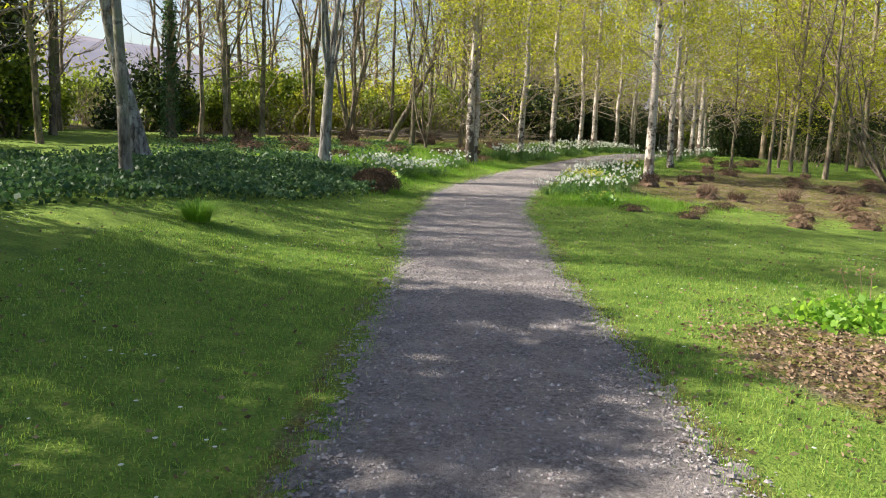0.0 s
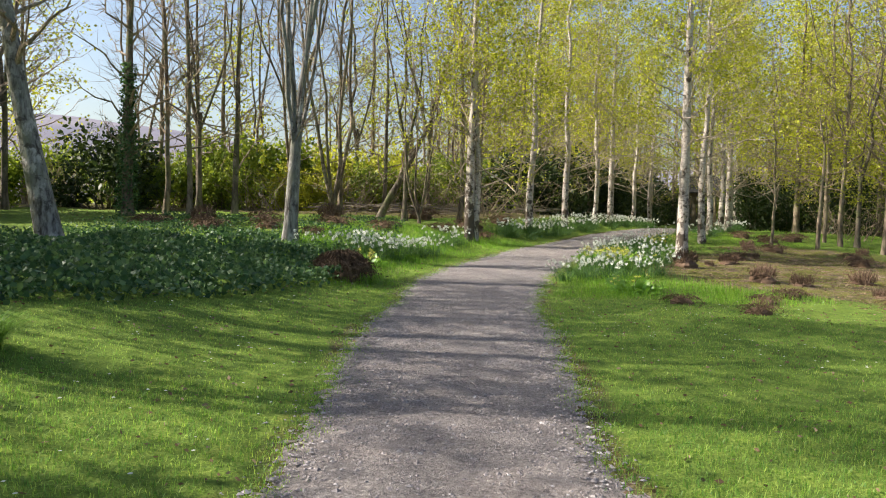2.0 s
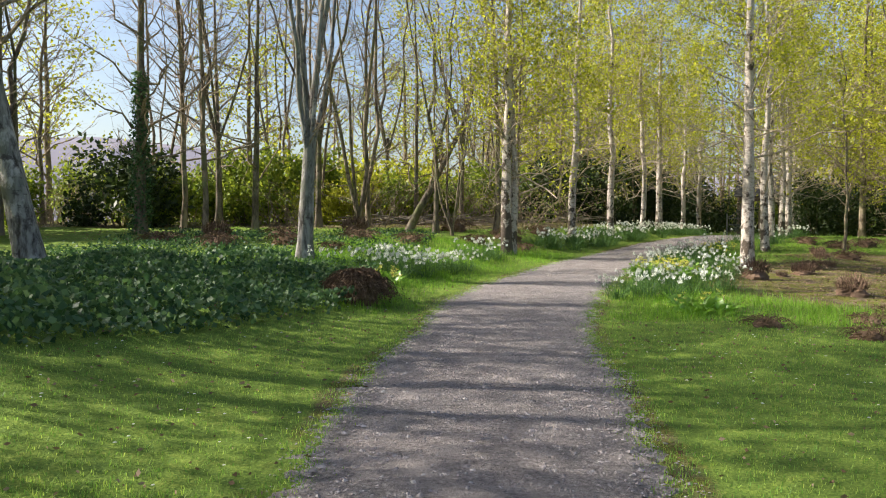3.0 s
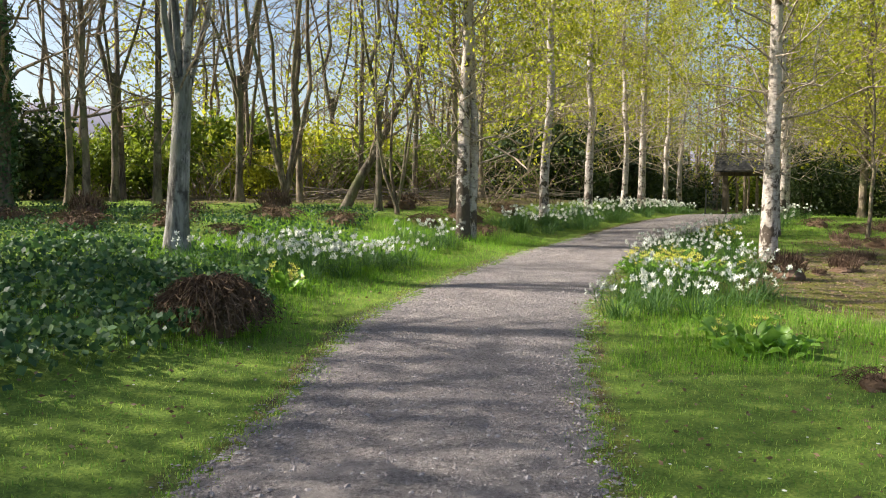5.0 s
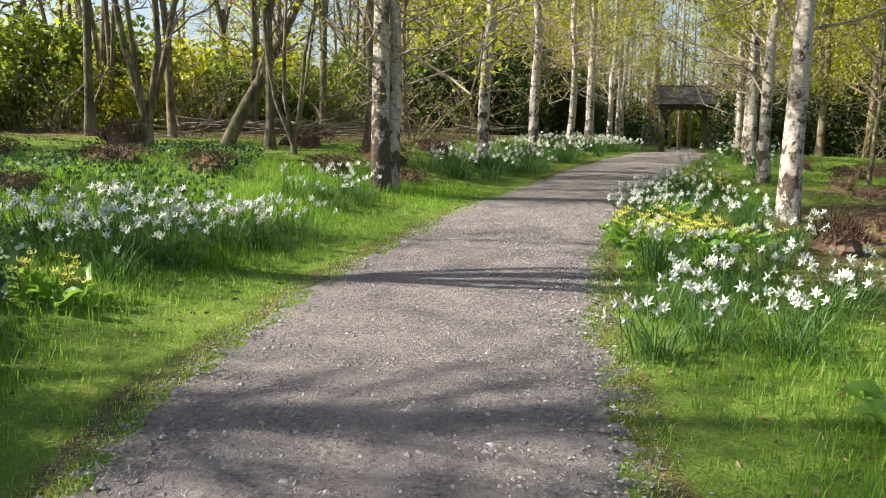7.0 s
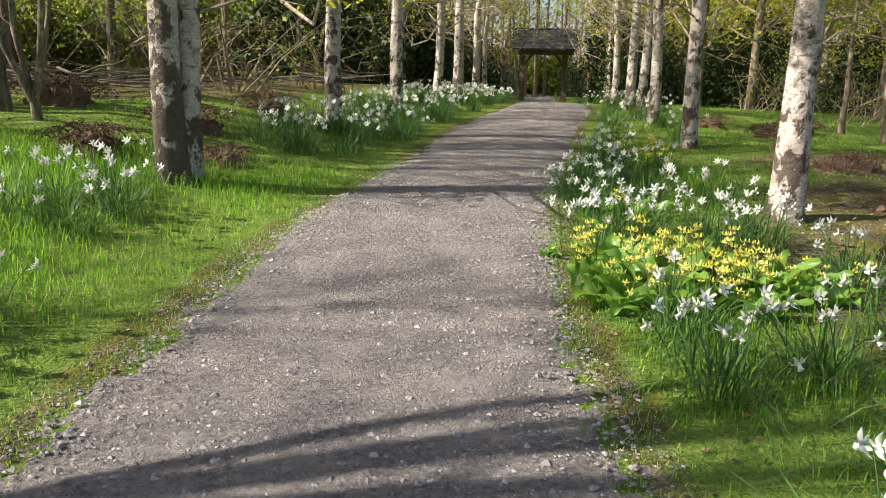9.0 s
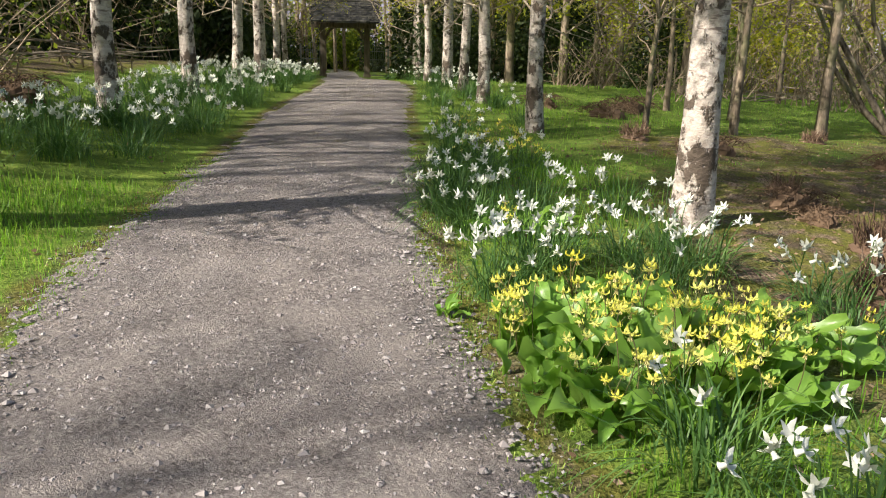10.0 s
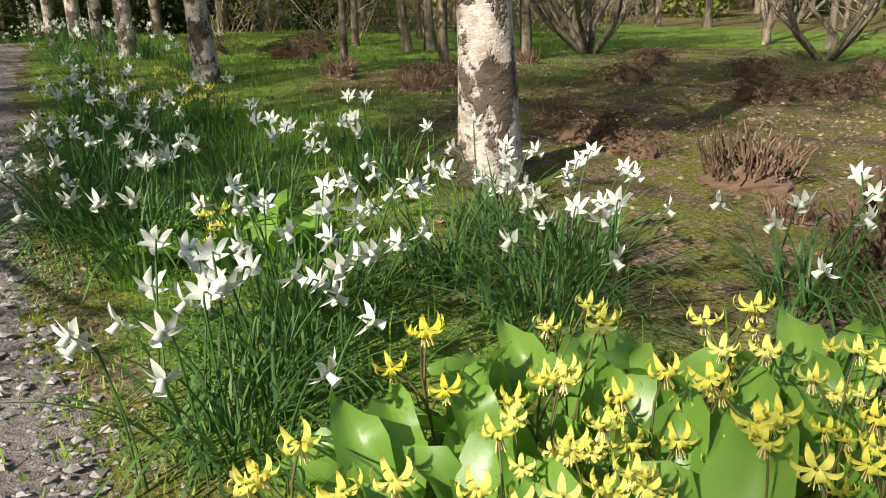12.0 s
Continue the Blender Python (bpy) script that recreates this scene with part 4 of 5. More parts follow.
def far_trees():
    """Slender far trees, hazed with twigs and young leaves, that fill the wood behind the avenue."""
    rng = np.random.default_rng(62)
    wood, fol = Acc(), Acc()
    n = 0
    while n < 470:
        x, y = rng.uniform(-14, 62), rng.uniform(22, 84)
        d = math.hypot(x - 9, y - 28)
        if d < 30 or d > 58 or (y < 66 and abs(float(off_path(x, y))) < 3.5) or (x < 1 and rng.random() < 0.8):
            continue
        n += 1
        h, z = rng.uniform(10, 19), float(ground_z(x, y))
        q = np.linspace(0, 1, 5)[:, None]
        p = np.array([x, y, z - 0.1]) + q * (rng.normal(0, 0.5), rng.normal(0, 0.5), h) + rng.normal(0, 0.12, (5, 3)) * q
        tube(wood, p, rng.uniform(0.07, 0.15) * (1 - 0.9 * q[:, 0]), 5)
        for _ in range(34):
            u = rng.uniform(0.12, 1.0)
            o = along(p, u)
            az, L = rng.uniform(0, 6.28), rng.uniform(0.8, 2.6) * (1.15 - 0.7 * u)
            e = o + (math.cos(az) * L, math.sin(az) * L, L * rng.uniform(0.2, 1.1))
            tube(wood, np.array([o, e]), np.array([0.022, 0.008]), 3)
            c = o + (e - o) * rng.uniform(0.3, 1.1, 6)[:, None] + rng.normal(0, 0.35, (6, 3))
            leaves(fol, c, rng.uniform(0.14, 0.32, 6), rng, droop=0.2)
    tagged(new("far_tree_branches", wood.mesh("far_tree_branches", M["twig"])), "far slender brown tree trunks and twigs", "woods", kind="stuff")
    tagged(new("far_tree_leaves", fol.mesh("far_tree_leaves", M["leaf_birch"])), "haze of young leaves on the far trees", "woods", kind="stuff")


far_woods()
undergrowth()
far_trees()
# ring of backdrop hills; their haze is only in the material colour
a = Acc()
ang = np.linspace(0, 2 * np.pi, 181)
rng = np.random.default_rng(3)
rise = 85 + 22 * np.sin(ang * 3 + 1) + 14 * np.sin(ang * 7) + np.convolve(rng.normal(0, 6, 185), np.ones(5) / 5, "valid")
rise[-1] = rise[0]
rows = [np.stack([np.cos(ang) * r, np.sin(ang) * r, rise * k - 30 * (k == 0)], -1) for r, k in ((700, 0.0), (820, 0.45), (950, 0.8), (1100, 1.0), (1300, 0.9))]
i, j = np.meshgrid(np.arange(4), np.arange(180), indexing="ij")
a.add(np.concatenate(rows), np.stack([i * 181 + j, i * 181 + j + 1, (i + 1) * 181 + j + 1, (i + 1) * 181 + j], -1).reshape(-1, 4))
tagged(new("backdrop_hills", a.mesh("backdrop_hills", M["hill"], smooth=True)), "hills far beyond the trees, haze painted in as lilac-grey", "hills", kind="structure")

# ---- gateway at the end of the avenue ----


def build_gateway():
    ob = tagged(new("lychgate"), "weathered timber lychgate with slate roof and iron railings", "gate")
    for sx in (-1.2, 1.2):
        a = Acc()
        box(a, (sx - 0.15, -0.15, -0.2), (sx + 0.15, 0.15, 2.75))
        box(a, (sx - 0.2, -0.2, -0.2), (sx + 0.2, 0.2, 0.18))
        part("post", a.mesh("post", M["oak"]), ob)
        a = Acc()
        q = np.linspace(0, 1, 7)
        s = -1 if sx > 0 else 1
        tube(a, np.stack([sx + s * (0.12 + 0.5 * q), q * 0, 2.0 + 0.62 * np.sin(q * 1.57)], -1), np.full(7, 0.07), 6)
        part("brace", a.mesh("brace", M["oak"]), ob)
    for y0 in (-0.13, 0.62, -0.88):
        a = Acc()
        box(a, (-1.65, y0 - 0.1, 2.62), (1.65, y0 + 0.1, 2.86))
        part("beam", a.mesh("beam", M["oak"]), ob)
    for sx in (-1.2, 1.2):
        a = Acc()
        box(a, (sx - 0.1, -1.1, 2.862), (sx + 0.1, 0.9, 3.0))
        part("cross_beam", a.mesh("cross_beam", M["oak"]), ob)
    sl = Acc()
    box(sl, (-0.14, -0.006, -0.1), (0.14, 0.006, 0.14))
    slate = sl.mesh("slate", M["slate"])
    for side in (-1, 1):
        a = Acc()
        lo, hi = np.array([0, side * 1.28, 2.9]), np.array([0, 0.0, 4.0])
        v = [(x, p[1], p[2] + dz) for x in (-1.8, 1.8) for p in (lo, hi) for dz in (-0.06, 0.0)]
        a.add(v, [(0, 2, 3, 1), (4, 5, 7, 6), (0, 1, 5, 4), (2, 6, 7, 3), (1, 3, 7, 5), (0, 4, 6, 2)])
        roof = part("roof_slope", a.mesh("roof_slope", M["slate"]), ob)
        if side < 0:
            for r in range(9):
                for c in range(13):
                    f = (r + 0.5) / 9
                    p = lo + (hi - lo) * f
                    part("slate", slate, roof, place=pose(-1.72 + c * 0.285 + (0.14 if r % 2 else 0), p[1] - 0.015, p[2] + 0.03, -49 + random.uniform(-2, 2), random.uniform(-1.5, 1.5), 0))
    a = Acc()
    tube(a, np.array([(-1.85, 0, 4.0), (0, 0, 4.02), (1.85, 0, 4.0)]), np.full(3, 0.09), 8)
    part("ridge", a.mesh("ridge", M["slate"]), ob)
    for side in (-1, 1):
        a, bars = Acc(), []
        xs = np.linspace(1.38, 2.35, 9)
        for k, x in enumerate(xs):
            top = 1.55 + 0.95 * (1 - k / 8) ** 2
            bars.append(((side * x, 0, 0.05), (side * x, 0, top), 0.011))
        for k, x in enumerate(xs[:-1] + 0.06):
            bars.append(((side * x, 0, 0.05), (side * x, 0, 0.95), 0.009))
        q = np.linspace(0, 1, 9)
        tube(a, np.stack([side * (1.38 + 0.97 * q), q * 0, 1.55 + 0.95 * (1 - q) ** 2], -1), np.full(9, 0.016), 6)
        rail = part("railing", a.mesh("railing", M["iron"]), ob, "black iron railing with swept top")
        for p0, p1, r in bars:
            b = Acc()
            tube(b, np.array([p0, p1]), np.full(2, r), 6)
            part("bar", b.mesh("bar", M["iron"]), rail)
        for z in (0.1, 0.95, 1.4):
            b = Acc()
            box(b, (min(side * 1.36, side * 2.38), -0.015, z), (max(side * 1.36, side * 2.38), 0.015, z + 0.035))
            part("crossbar", b.mesh("crossbar", M["iron"]), rail)
        b = Acc()
        box(b, (side * 2.39 - 0.05, -0.05, -0.1), (side * 2.39 + 0.05, 0.05, 1.75))
        part("railing_post", b.mesh("railing_post", M["iron"]), rail)
    ob.matrix_basis = pose(18.4, 57.4, float(ground_z(18.4, 57.4)), 0, 0, -22) @ Matrix.Scale(0.95, 4)


build_gateway()

# ---- flowers ----


def strip(acc, pts, widths, side, slot=0):
    """A blade or petal along pts."""
    pts, side = np.asarray(pts, float), np.asarray(side, float)
    w = np.asarray(widths, float)[:, None] * side / 2
    v = np.concatenate([pts - w, pts + w])
    n = len(pts)
    i = np.arange(n - 1)
    acc.add(v, np.stack([i, i + 1, n + i + 1, n + i], -1), slot)


def petal_sheet(acc, pts, widths, side, up, slot, cup=0.25):
    """A petal along pts, three points across, cupped towards up."""
    pts, w = np.asarray(pts, float), np.asarray(widths, float)[:, None] / 2
    side = np.broadcast_to(side, pts.shape)
    rows = np.stack([pts - side * w + up * w * cup, pts, pts + side * w + up * w * cup], 1)
    n = len(pts)
    i, j = np.meshgrid(np.arange(n - 1), np.arange(2), indexing="ij")
    acc.add(rows, np.stack([i * 3 + j, i * 3 + j + 1, (i + 1) * 3 + j + 1, (i + 1) * 3 + j], -1).reshape(-1, 4), slot)


def daffodil_mesh(seed, height):
    """One stem with a nodding white flower: swept-back petals and a trumpet."""
    rng = np.random.default_rng(seed)
    a = Acc()
    q = np.linspace(0, 1, 6)
    lean = rng.uniform(0.03, 0.12)
    stem = np.stack([lean * q ** 2, 0 * q, height * q], -1)
    stem = np.concatenate([stem, [stem[-1] + (0.014, 0, 0.012), stem[-1] + (0.032, 0, 0.004)]])
    tube(a, stem, np.full(8, 0.0028), 4, 0)
    o = stem[-1]
    ax = np.array([0.8, 0, -0.6])
    u = np.array([0.6, 0, 0.8])
    w = np.array([0, 1.0, 0])
    for k in range(6):
        th = k * 1.047 + rng.uniform(-0.15, 0.15)
        r = u * np.cos(th) + w * np.sin(th)
        t = -u * np.sin(th) + w * np.cos(th)
        back = rng.uniform(0.15, 0.65)
        L = rng.uniform(0.036, 0.048)
        q5 = np.array([0, 0.22, 0.48, 0.76, 1.0])
        twist = rng.uniform(-0.7, 0.7)
        p = o + r[None] * (q5 * L)[:, None] - ax[None] * (back * L * q5 ** 1.6)[:, None] + t[None] * (0.007 * np.sin(q5 * 3.5 + k))[:, None]
        side = t[None] * np.cos(twist * q5)[:, None] + ax[None] * np.sin(twist * q5)[:, None]
        petal_sheet(a, p, (0.007, 0.017, 0.020, 0.014, 0.0015), side, ax, 1, rng.uniform(0.1, 0.5))
    th = np.linspace(0, 6.28, 8, endpoint=False)
    ring = u[None] * np.cos(th)[:, None] + w[None] * np.sin(th)[:, None]
    prof = ((0.0, 0.006), (0.012, 0.008), (0.023, 0.0095), (0.029, 0.0135))
    v = np.concatenate([o + ax * d + ring * (r * (1 + (0.16 * np.sin(np.arange(8) * 2.4 + seed) if d > 0.025 else 0 * th)))[:, None] for d, r in prof])
    i, j = np.meshgrid(np.arange(3), np.arange(8), indexing="ij")
    a.add(v, np.stack([i * 8 + j, i * 8 + (j + 1) % 8, (i + 1) * 8 + (j + 1) % 8, (i + 1) * 8 + j], -1).reshape(-1, 4), 1)
    return a.mesh("flower", M["daff_leaf"], M["white_petal"], smooth=True)


def daffodil_leaves(seed, n, height, spread):
    rng = np.random.default_rng(seed)
    a = Acc()
    q = np.linspace(0, 1, 6)
    for _ in range(n):
        az, r = rng.uniform(0, 6.28), spread * np.sqrt(rng.random())
        az2 = az + rng.normal(0, 0.7)
        h = height * rng.uniform(0.6, 1.1)
        out = h * np.clip(rng.normal(0.75, 0.35), 0.05, 1.4) * (0.4 + r / spread)
        d = np.array([np.cos(az2), np.sin(az2), 0])
        arch = rng.uniform(0.2, 1.15) * out
        p = np.array([np.cos(az) * r, np.sin(az) * r, -0.02]) + d * (out * q ** 1.7)[:, None] + np.array([0, 0, 1.0]) * (h * q - arch * q ** 3)[:, None]
        strip(a, p, np.array([0.007, 0.010, 0.011, 0.010, 0.008, 0.002]) * rng.uniform(0.5, 0.95), (-d[1], d[0], 0))
    return a.mesh("leaves", M["daff_leaf"])


DAFF = [daffodil_mesh(100 + k, h) for k, h in enumerate((0.27, 0.31, 0.34, 0.37, 0.40))]
DAFF_LEAVES = [daffodil_leaves(120 + k, n, h, s) for k, (n, h, s) in enumerate(((110, 0.38, 0.17), (90, 0.35, 0.14), (130, 0.40, 0.21)))]
DAFF_COUNT = [0]


def daffodils(x, y, flowers, spread=0.2, size=1.0, label="clump of white daffodils with narrow green leaves"):
    rng = np.random.default_rng(1000 + DAFF_COUNT[0])
    DAFF_COUNT[0] += 1
    ob = tagged(new("daffodil_clump"), label, "daffodils", group="daffodils along the path")
    ob.matrix_basis = pose(x, y, float(ground_z(x, y)), 0, 0, rng.uniform(0, 360)) @ Matrix.Scale(size, 4)
    tagged(part("leaves", DAFF_LEAVES[DAFF_COUNT[0] % 3], ob), kind="stuff")
    for _ in range(flowers):
        az, r = rng.uniform(0, 360), spread * np.sqrt(rng.random())
        part("flower", DAFF[rng.integers(5)], ob, place=pose(r * math.cos(radians(az)), r * math.sin(radians(az)), 0, rng.uniform(-8, 8), rng.uniform(-8, 8), az + rng.uniform(-70, 70)))
    return ob


def lily_flower(seed, heads):
    """A thin stem with nodding yellow flowers whose petals curl back."""
    rng = np.random.default_rng(seed)
    a = Acc()
    H = rng.uniform(0.26, 0.34)
    for hd in range(heads):
        q = np.linspace(0, 1, 6)
        az = hd * 2.2 + rng.uniform(0, 1)
        d = np.array([np.cos(az), np.sin(az), 0])
        out = 0.05 if heads > 1 else 0.025
        top = H * (1 - 0.14 * hd)
        fork = np.clip((q - 0.55) / 0.45, 0, 1)
        stem = d * (out * fork ** 1.3)[:, None] + np.array([0, 0, 1.0]) * (top * (q - 0.06 * fork ** 3))[:, None]
        tube(a, stem, np.full(6, 0.0024), 4, 0)
        o = stem[-1]
        for k in range(6):
            th = k * 1.047 + rng.uniform(-0.1, 0.1)
            r = np.array([np.cos(th), np.sin(th), 0])
            t = np.array([-np.sin(th), np.cos(th), 0])
            s8 = np.linspace(0, 1, 8)
            curl = rng.uniform(0.95, 1.5)
            ang8 = -0.45 + 2.7 * curl * s8 ** 1.25
            L = rng.uniform(0.044, 0.056) / 7
            x = 0.004 + np.concatenate([[0], np.cumsum(np.cos(ang8[:-1]) * L)])
            z = np.concatenate([[0], np.cumsum(np.sin(ang8[:-1]) * L)])
            p = o + r[None] * x[:, None] + np.array([0, 0, 1.0]) * z[:, None] + t[None] * (rng.uniform(-0.006, 0.006) * s8 ** 2)[:, None]
            petal_sheet(a, p, (0.006, 0.010, 0.0125, 0.013, 0.0115, 0.0085, 0.005, 0.001), t, np.array([0, 0, -1.0]), 1, 0.3)
        for k in range(6):
            th = k * 1.047 + 0.5
            e = o + (0.008 * np.cos(th), 0.008 * np.sin(th), -0.030)
            tube(a, np.array([o, e]), np.array([0.0009, 0.0016]), 3, 2)
    return a.mesh("flower", M["stem_brown"], M["yellow_petal"], M["anther"], smooth=True)


def broad_leaf(seed, length, width):
    """A broad pointed leaf with a channelled middle, arching outwards along +x."""
    rng = np.random.default_rng(seed)
    n, m = 9, 7
    s = np.linspace(0, 1, n)
    up = rng.uniform(0.75, 1.15)
    th = up * (1 - s * rng.uniform(0.8, 1.4))
    x = np.concatenate([[0], np.cumsum(np.cos(th[:-1]) * length / (n - 1))])
    z = np.concatenate([[0], np.cumsum(np.sin(th[:-1]) * length / (n - 1))])
    w = width * np.sin(np.clip(s, 0.0, 1) ** 0.75 * np.pi) ** 0.75 + 0.012 * (1 - s)
    c = np.linspace(-1, 1, m)
    V = np.zeros((n, m, 3))
    V[..., 0] = x[:, None] - abs(c)[None] * 0.05 * w[:, None]
    V[..., 1] = c[None] * w[:, None] / 2
    V[..., 2] = z[:, None] + (abs(c)[None] ** 1.4) * w[:, None] * 0.28 + 0.016 * np.sin(s * 9 + seed)[:, None] * c[None] + 0.012 * np.sin(s * 15 + seed)[:, None] * abs(c)[None]
    a = Acc()
    i, j = np.meshgrid(np.arange(n - 1), np.arange(m - 1), indexing="ij")
    a.add(V, np.stack([i * m + j, (i + 1) * m + j, (i + 1) * m + j + 1, i * m + j + 1], -1).reshape(-1, 4))
    return a.mesh("leaf", M["lily_leaf"], smooth=True)


LILY = [lily_flower(200 + k, h) for k, h in enumerate((1, 2, 3, 4))]
LILY_LEAF = [broad_leaf(210 + k, L, w) for k, (L, w) in enumerate(((0.23, 0.085), (0.27, 0.10), (0.19, 0.07), (0.29, 0.095)))]


def lilies(x, y, leaf_n, flower_n, spread, seed, label="clump of yellow fawn lilies with broad green leaves", size=1.0, stretch=(1.0, 1.0)):
    rng = np.random.default_rng(seed)
    ob = tagged(new("fawn_lily_clump"), label, "fawn lilies", group="fawn lilies along the path")
    z0 = float(ground_z(x, y))
    ob.matrix_basis = pose(x, y, z0) @ Matrix.Scale(size, 4)
    for _ in range(leaf_n):
        az, r = rng.uniform(0, 360), spread * np.sqrt(rng.random())
        px, py = r * math.cos(radians(az)) * stretch[0], r * math.sin(radians(az)) * stretch[1]
        dz = float(ground_z(x + px, y + py)) - z0
        part("leaf", LILY_LEAF[rng.integers(4)], ob, place=pose(px, py, dz - 0.005, rng.uniform(-22, 22), rng.uniform(-30, 18), az + rng.normal(0, 65)) @ Matrix.Scale(rng.uniform(0.7, 1.15), 4))
    for _ in range(flower_n):
        az, r = rng.uniform(0, 360), spread * np.sqrt(rng.random())
        px, py = r * math.cos(radians(az)) * stretch[0], r * math.sin(radians(az)) * stretch[1]
        dz = float(ground_z(x + px, y + py)) - z0
        part("flower", LILY[rng.integers(4)], ob, place=pose(px, py, dz, rng.uniform(-16, 16), rng.uniform(-16, 16), rng.uniform(0, 360)) @ Matrix.Scale(rng.uniform(0.62, 0.95), 4))
    return ob


# the big patch at the end of the walk and its neighbours
lilies(3.98, 21.6, 165, 66, 0.57, 301, stretch=(0.92, 0.95), size=1.2)
lilies(4.75, 21.35, 14, 9, 0.3, 302)
for x, y, n in ((3.90, 22.62, 16), (4.50, 22.95, 15), (4.20, 22.75, 8), (5.0, 22.8, 10), (5.34, 22.50, 13), (4.85, 22.35, 7), (5.45, 21.75, 9), (5.15, 21.35, 9), (5.85, 23.75, 8), (5.5, 22.9, 6),
                (4.62, 24.10, 12), (4.85, 24.55, 9), (4.48, 23.75, 6), (4.9, 23.7, 6), (5.3, 24.2, 5), (5.25, 25.1, 8), (5.7, 25.4, 6), (5.65, 26.0, 7), (6.1, 26.5, 6), (6.6, 27.2, 7), (6.3, 25.6, 4), (4.6, 24.4, 2), (5.0, 24.9, 2), (5.5, 25.0, 2), (5.4, 25.6, 2), (5.9, 26.2, 2), (4.7, 23.9, 2)):
    daffodils(x, y, n, 0.13 if x < 3.85 else 0.24)
lilies(4.75, 23.55, 20, 3, 0.22, 303, "broad-leaved green lily clump with few yellow flowers")
lilies(6.3, 26.0, 20, 22, 0.42, 304, "patch of yellow flowers among daffodil leaves", size=1.2)
lilies(6.9, 27.6, 16, 12, 0.45, 305, "patch of yellow flowers among daffodil leaves")
lilies(3.52, 22.5, 11, 0, 0.16, 308, "small light green broad-leaved seedlings at the gravel edge", size=0.4)
# white drift nearer the start of the bend
for x, y, n in ((2.50, 17.9, 12), (2.95, 18.2, 12), (3.35, 17.9, 10), (3.75, 18.4, 13), (4.2, 18.9, 12), (4.6, 19.3, 11), (3.2, 18.9, 12), (3.7, 19.3, 12), (2.85, 18.85, 9), (4.1, 19.8, 9), (3.4, 20.3, 12), (3.95, 20.3, 10), (4.6, 20.5, 9), (3.6, 20.9, 5)):
    daffodils(x, y, n, 0.25)
lilies(3.4, 16.5, 60, 4, 0.36, 306, "low broad-leaved green plant with pale yellow flowers", size=1.2)
# left side, from the dead fern mound to the twin birch
rng = np.random.default_rng(90)
for x, y, n in ((-2.0, 20.3, 12), (-1.7, 20.7, 14), (-1.2, 20.85, 14), (-0.75, 20.45, 15), (-0.5, 21.05, 15), (-1.1, 20.0, 13), (-1.55, 19.65, 11), (-0.3, 20.9, 10), (0.0, 21.6, 9), (-2.6, 19.3, 9), (-2.2, 19.7, 9), (-1.75, 19.9, 12), (-1.4, 20.4, 14), (-1.0, 20.3, 13), (-0.6, 20.8, 14), (-0.35, 21.3, 12), (-0.9, 21.2, 12), (-1.5, 21.1, 10), (-1.15, 19.5, 8), (-0.75, 19.9, 9), (0.25, 23.2, 9), (0.55, 23.7, 12), (0.1, 23.8, 9), (-0.2, 23.5, 7), (0.45, 24.2, 8)):
    daffodils(x, y, n, 0.26)
lilies(-1.25, 18.75, 16, 9, 0.25, 307)
# both edges on to the gate
for k in range(96):
    side = 1 if k % 4 == 0 else -1
    y = rng.uniform(26.5, 44) if side < 0 else rng.uniform(27, 55)
    d = side * (path_half(y) + rng.uniform(0.45, 1.9))
    daffodils(float(path_x(y)) + d / 0.91, y, int(rng.integers(5, 10)), 0.3, 1.1)

# ---- dead fern mounds, tufts and fallen wood ----


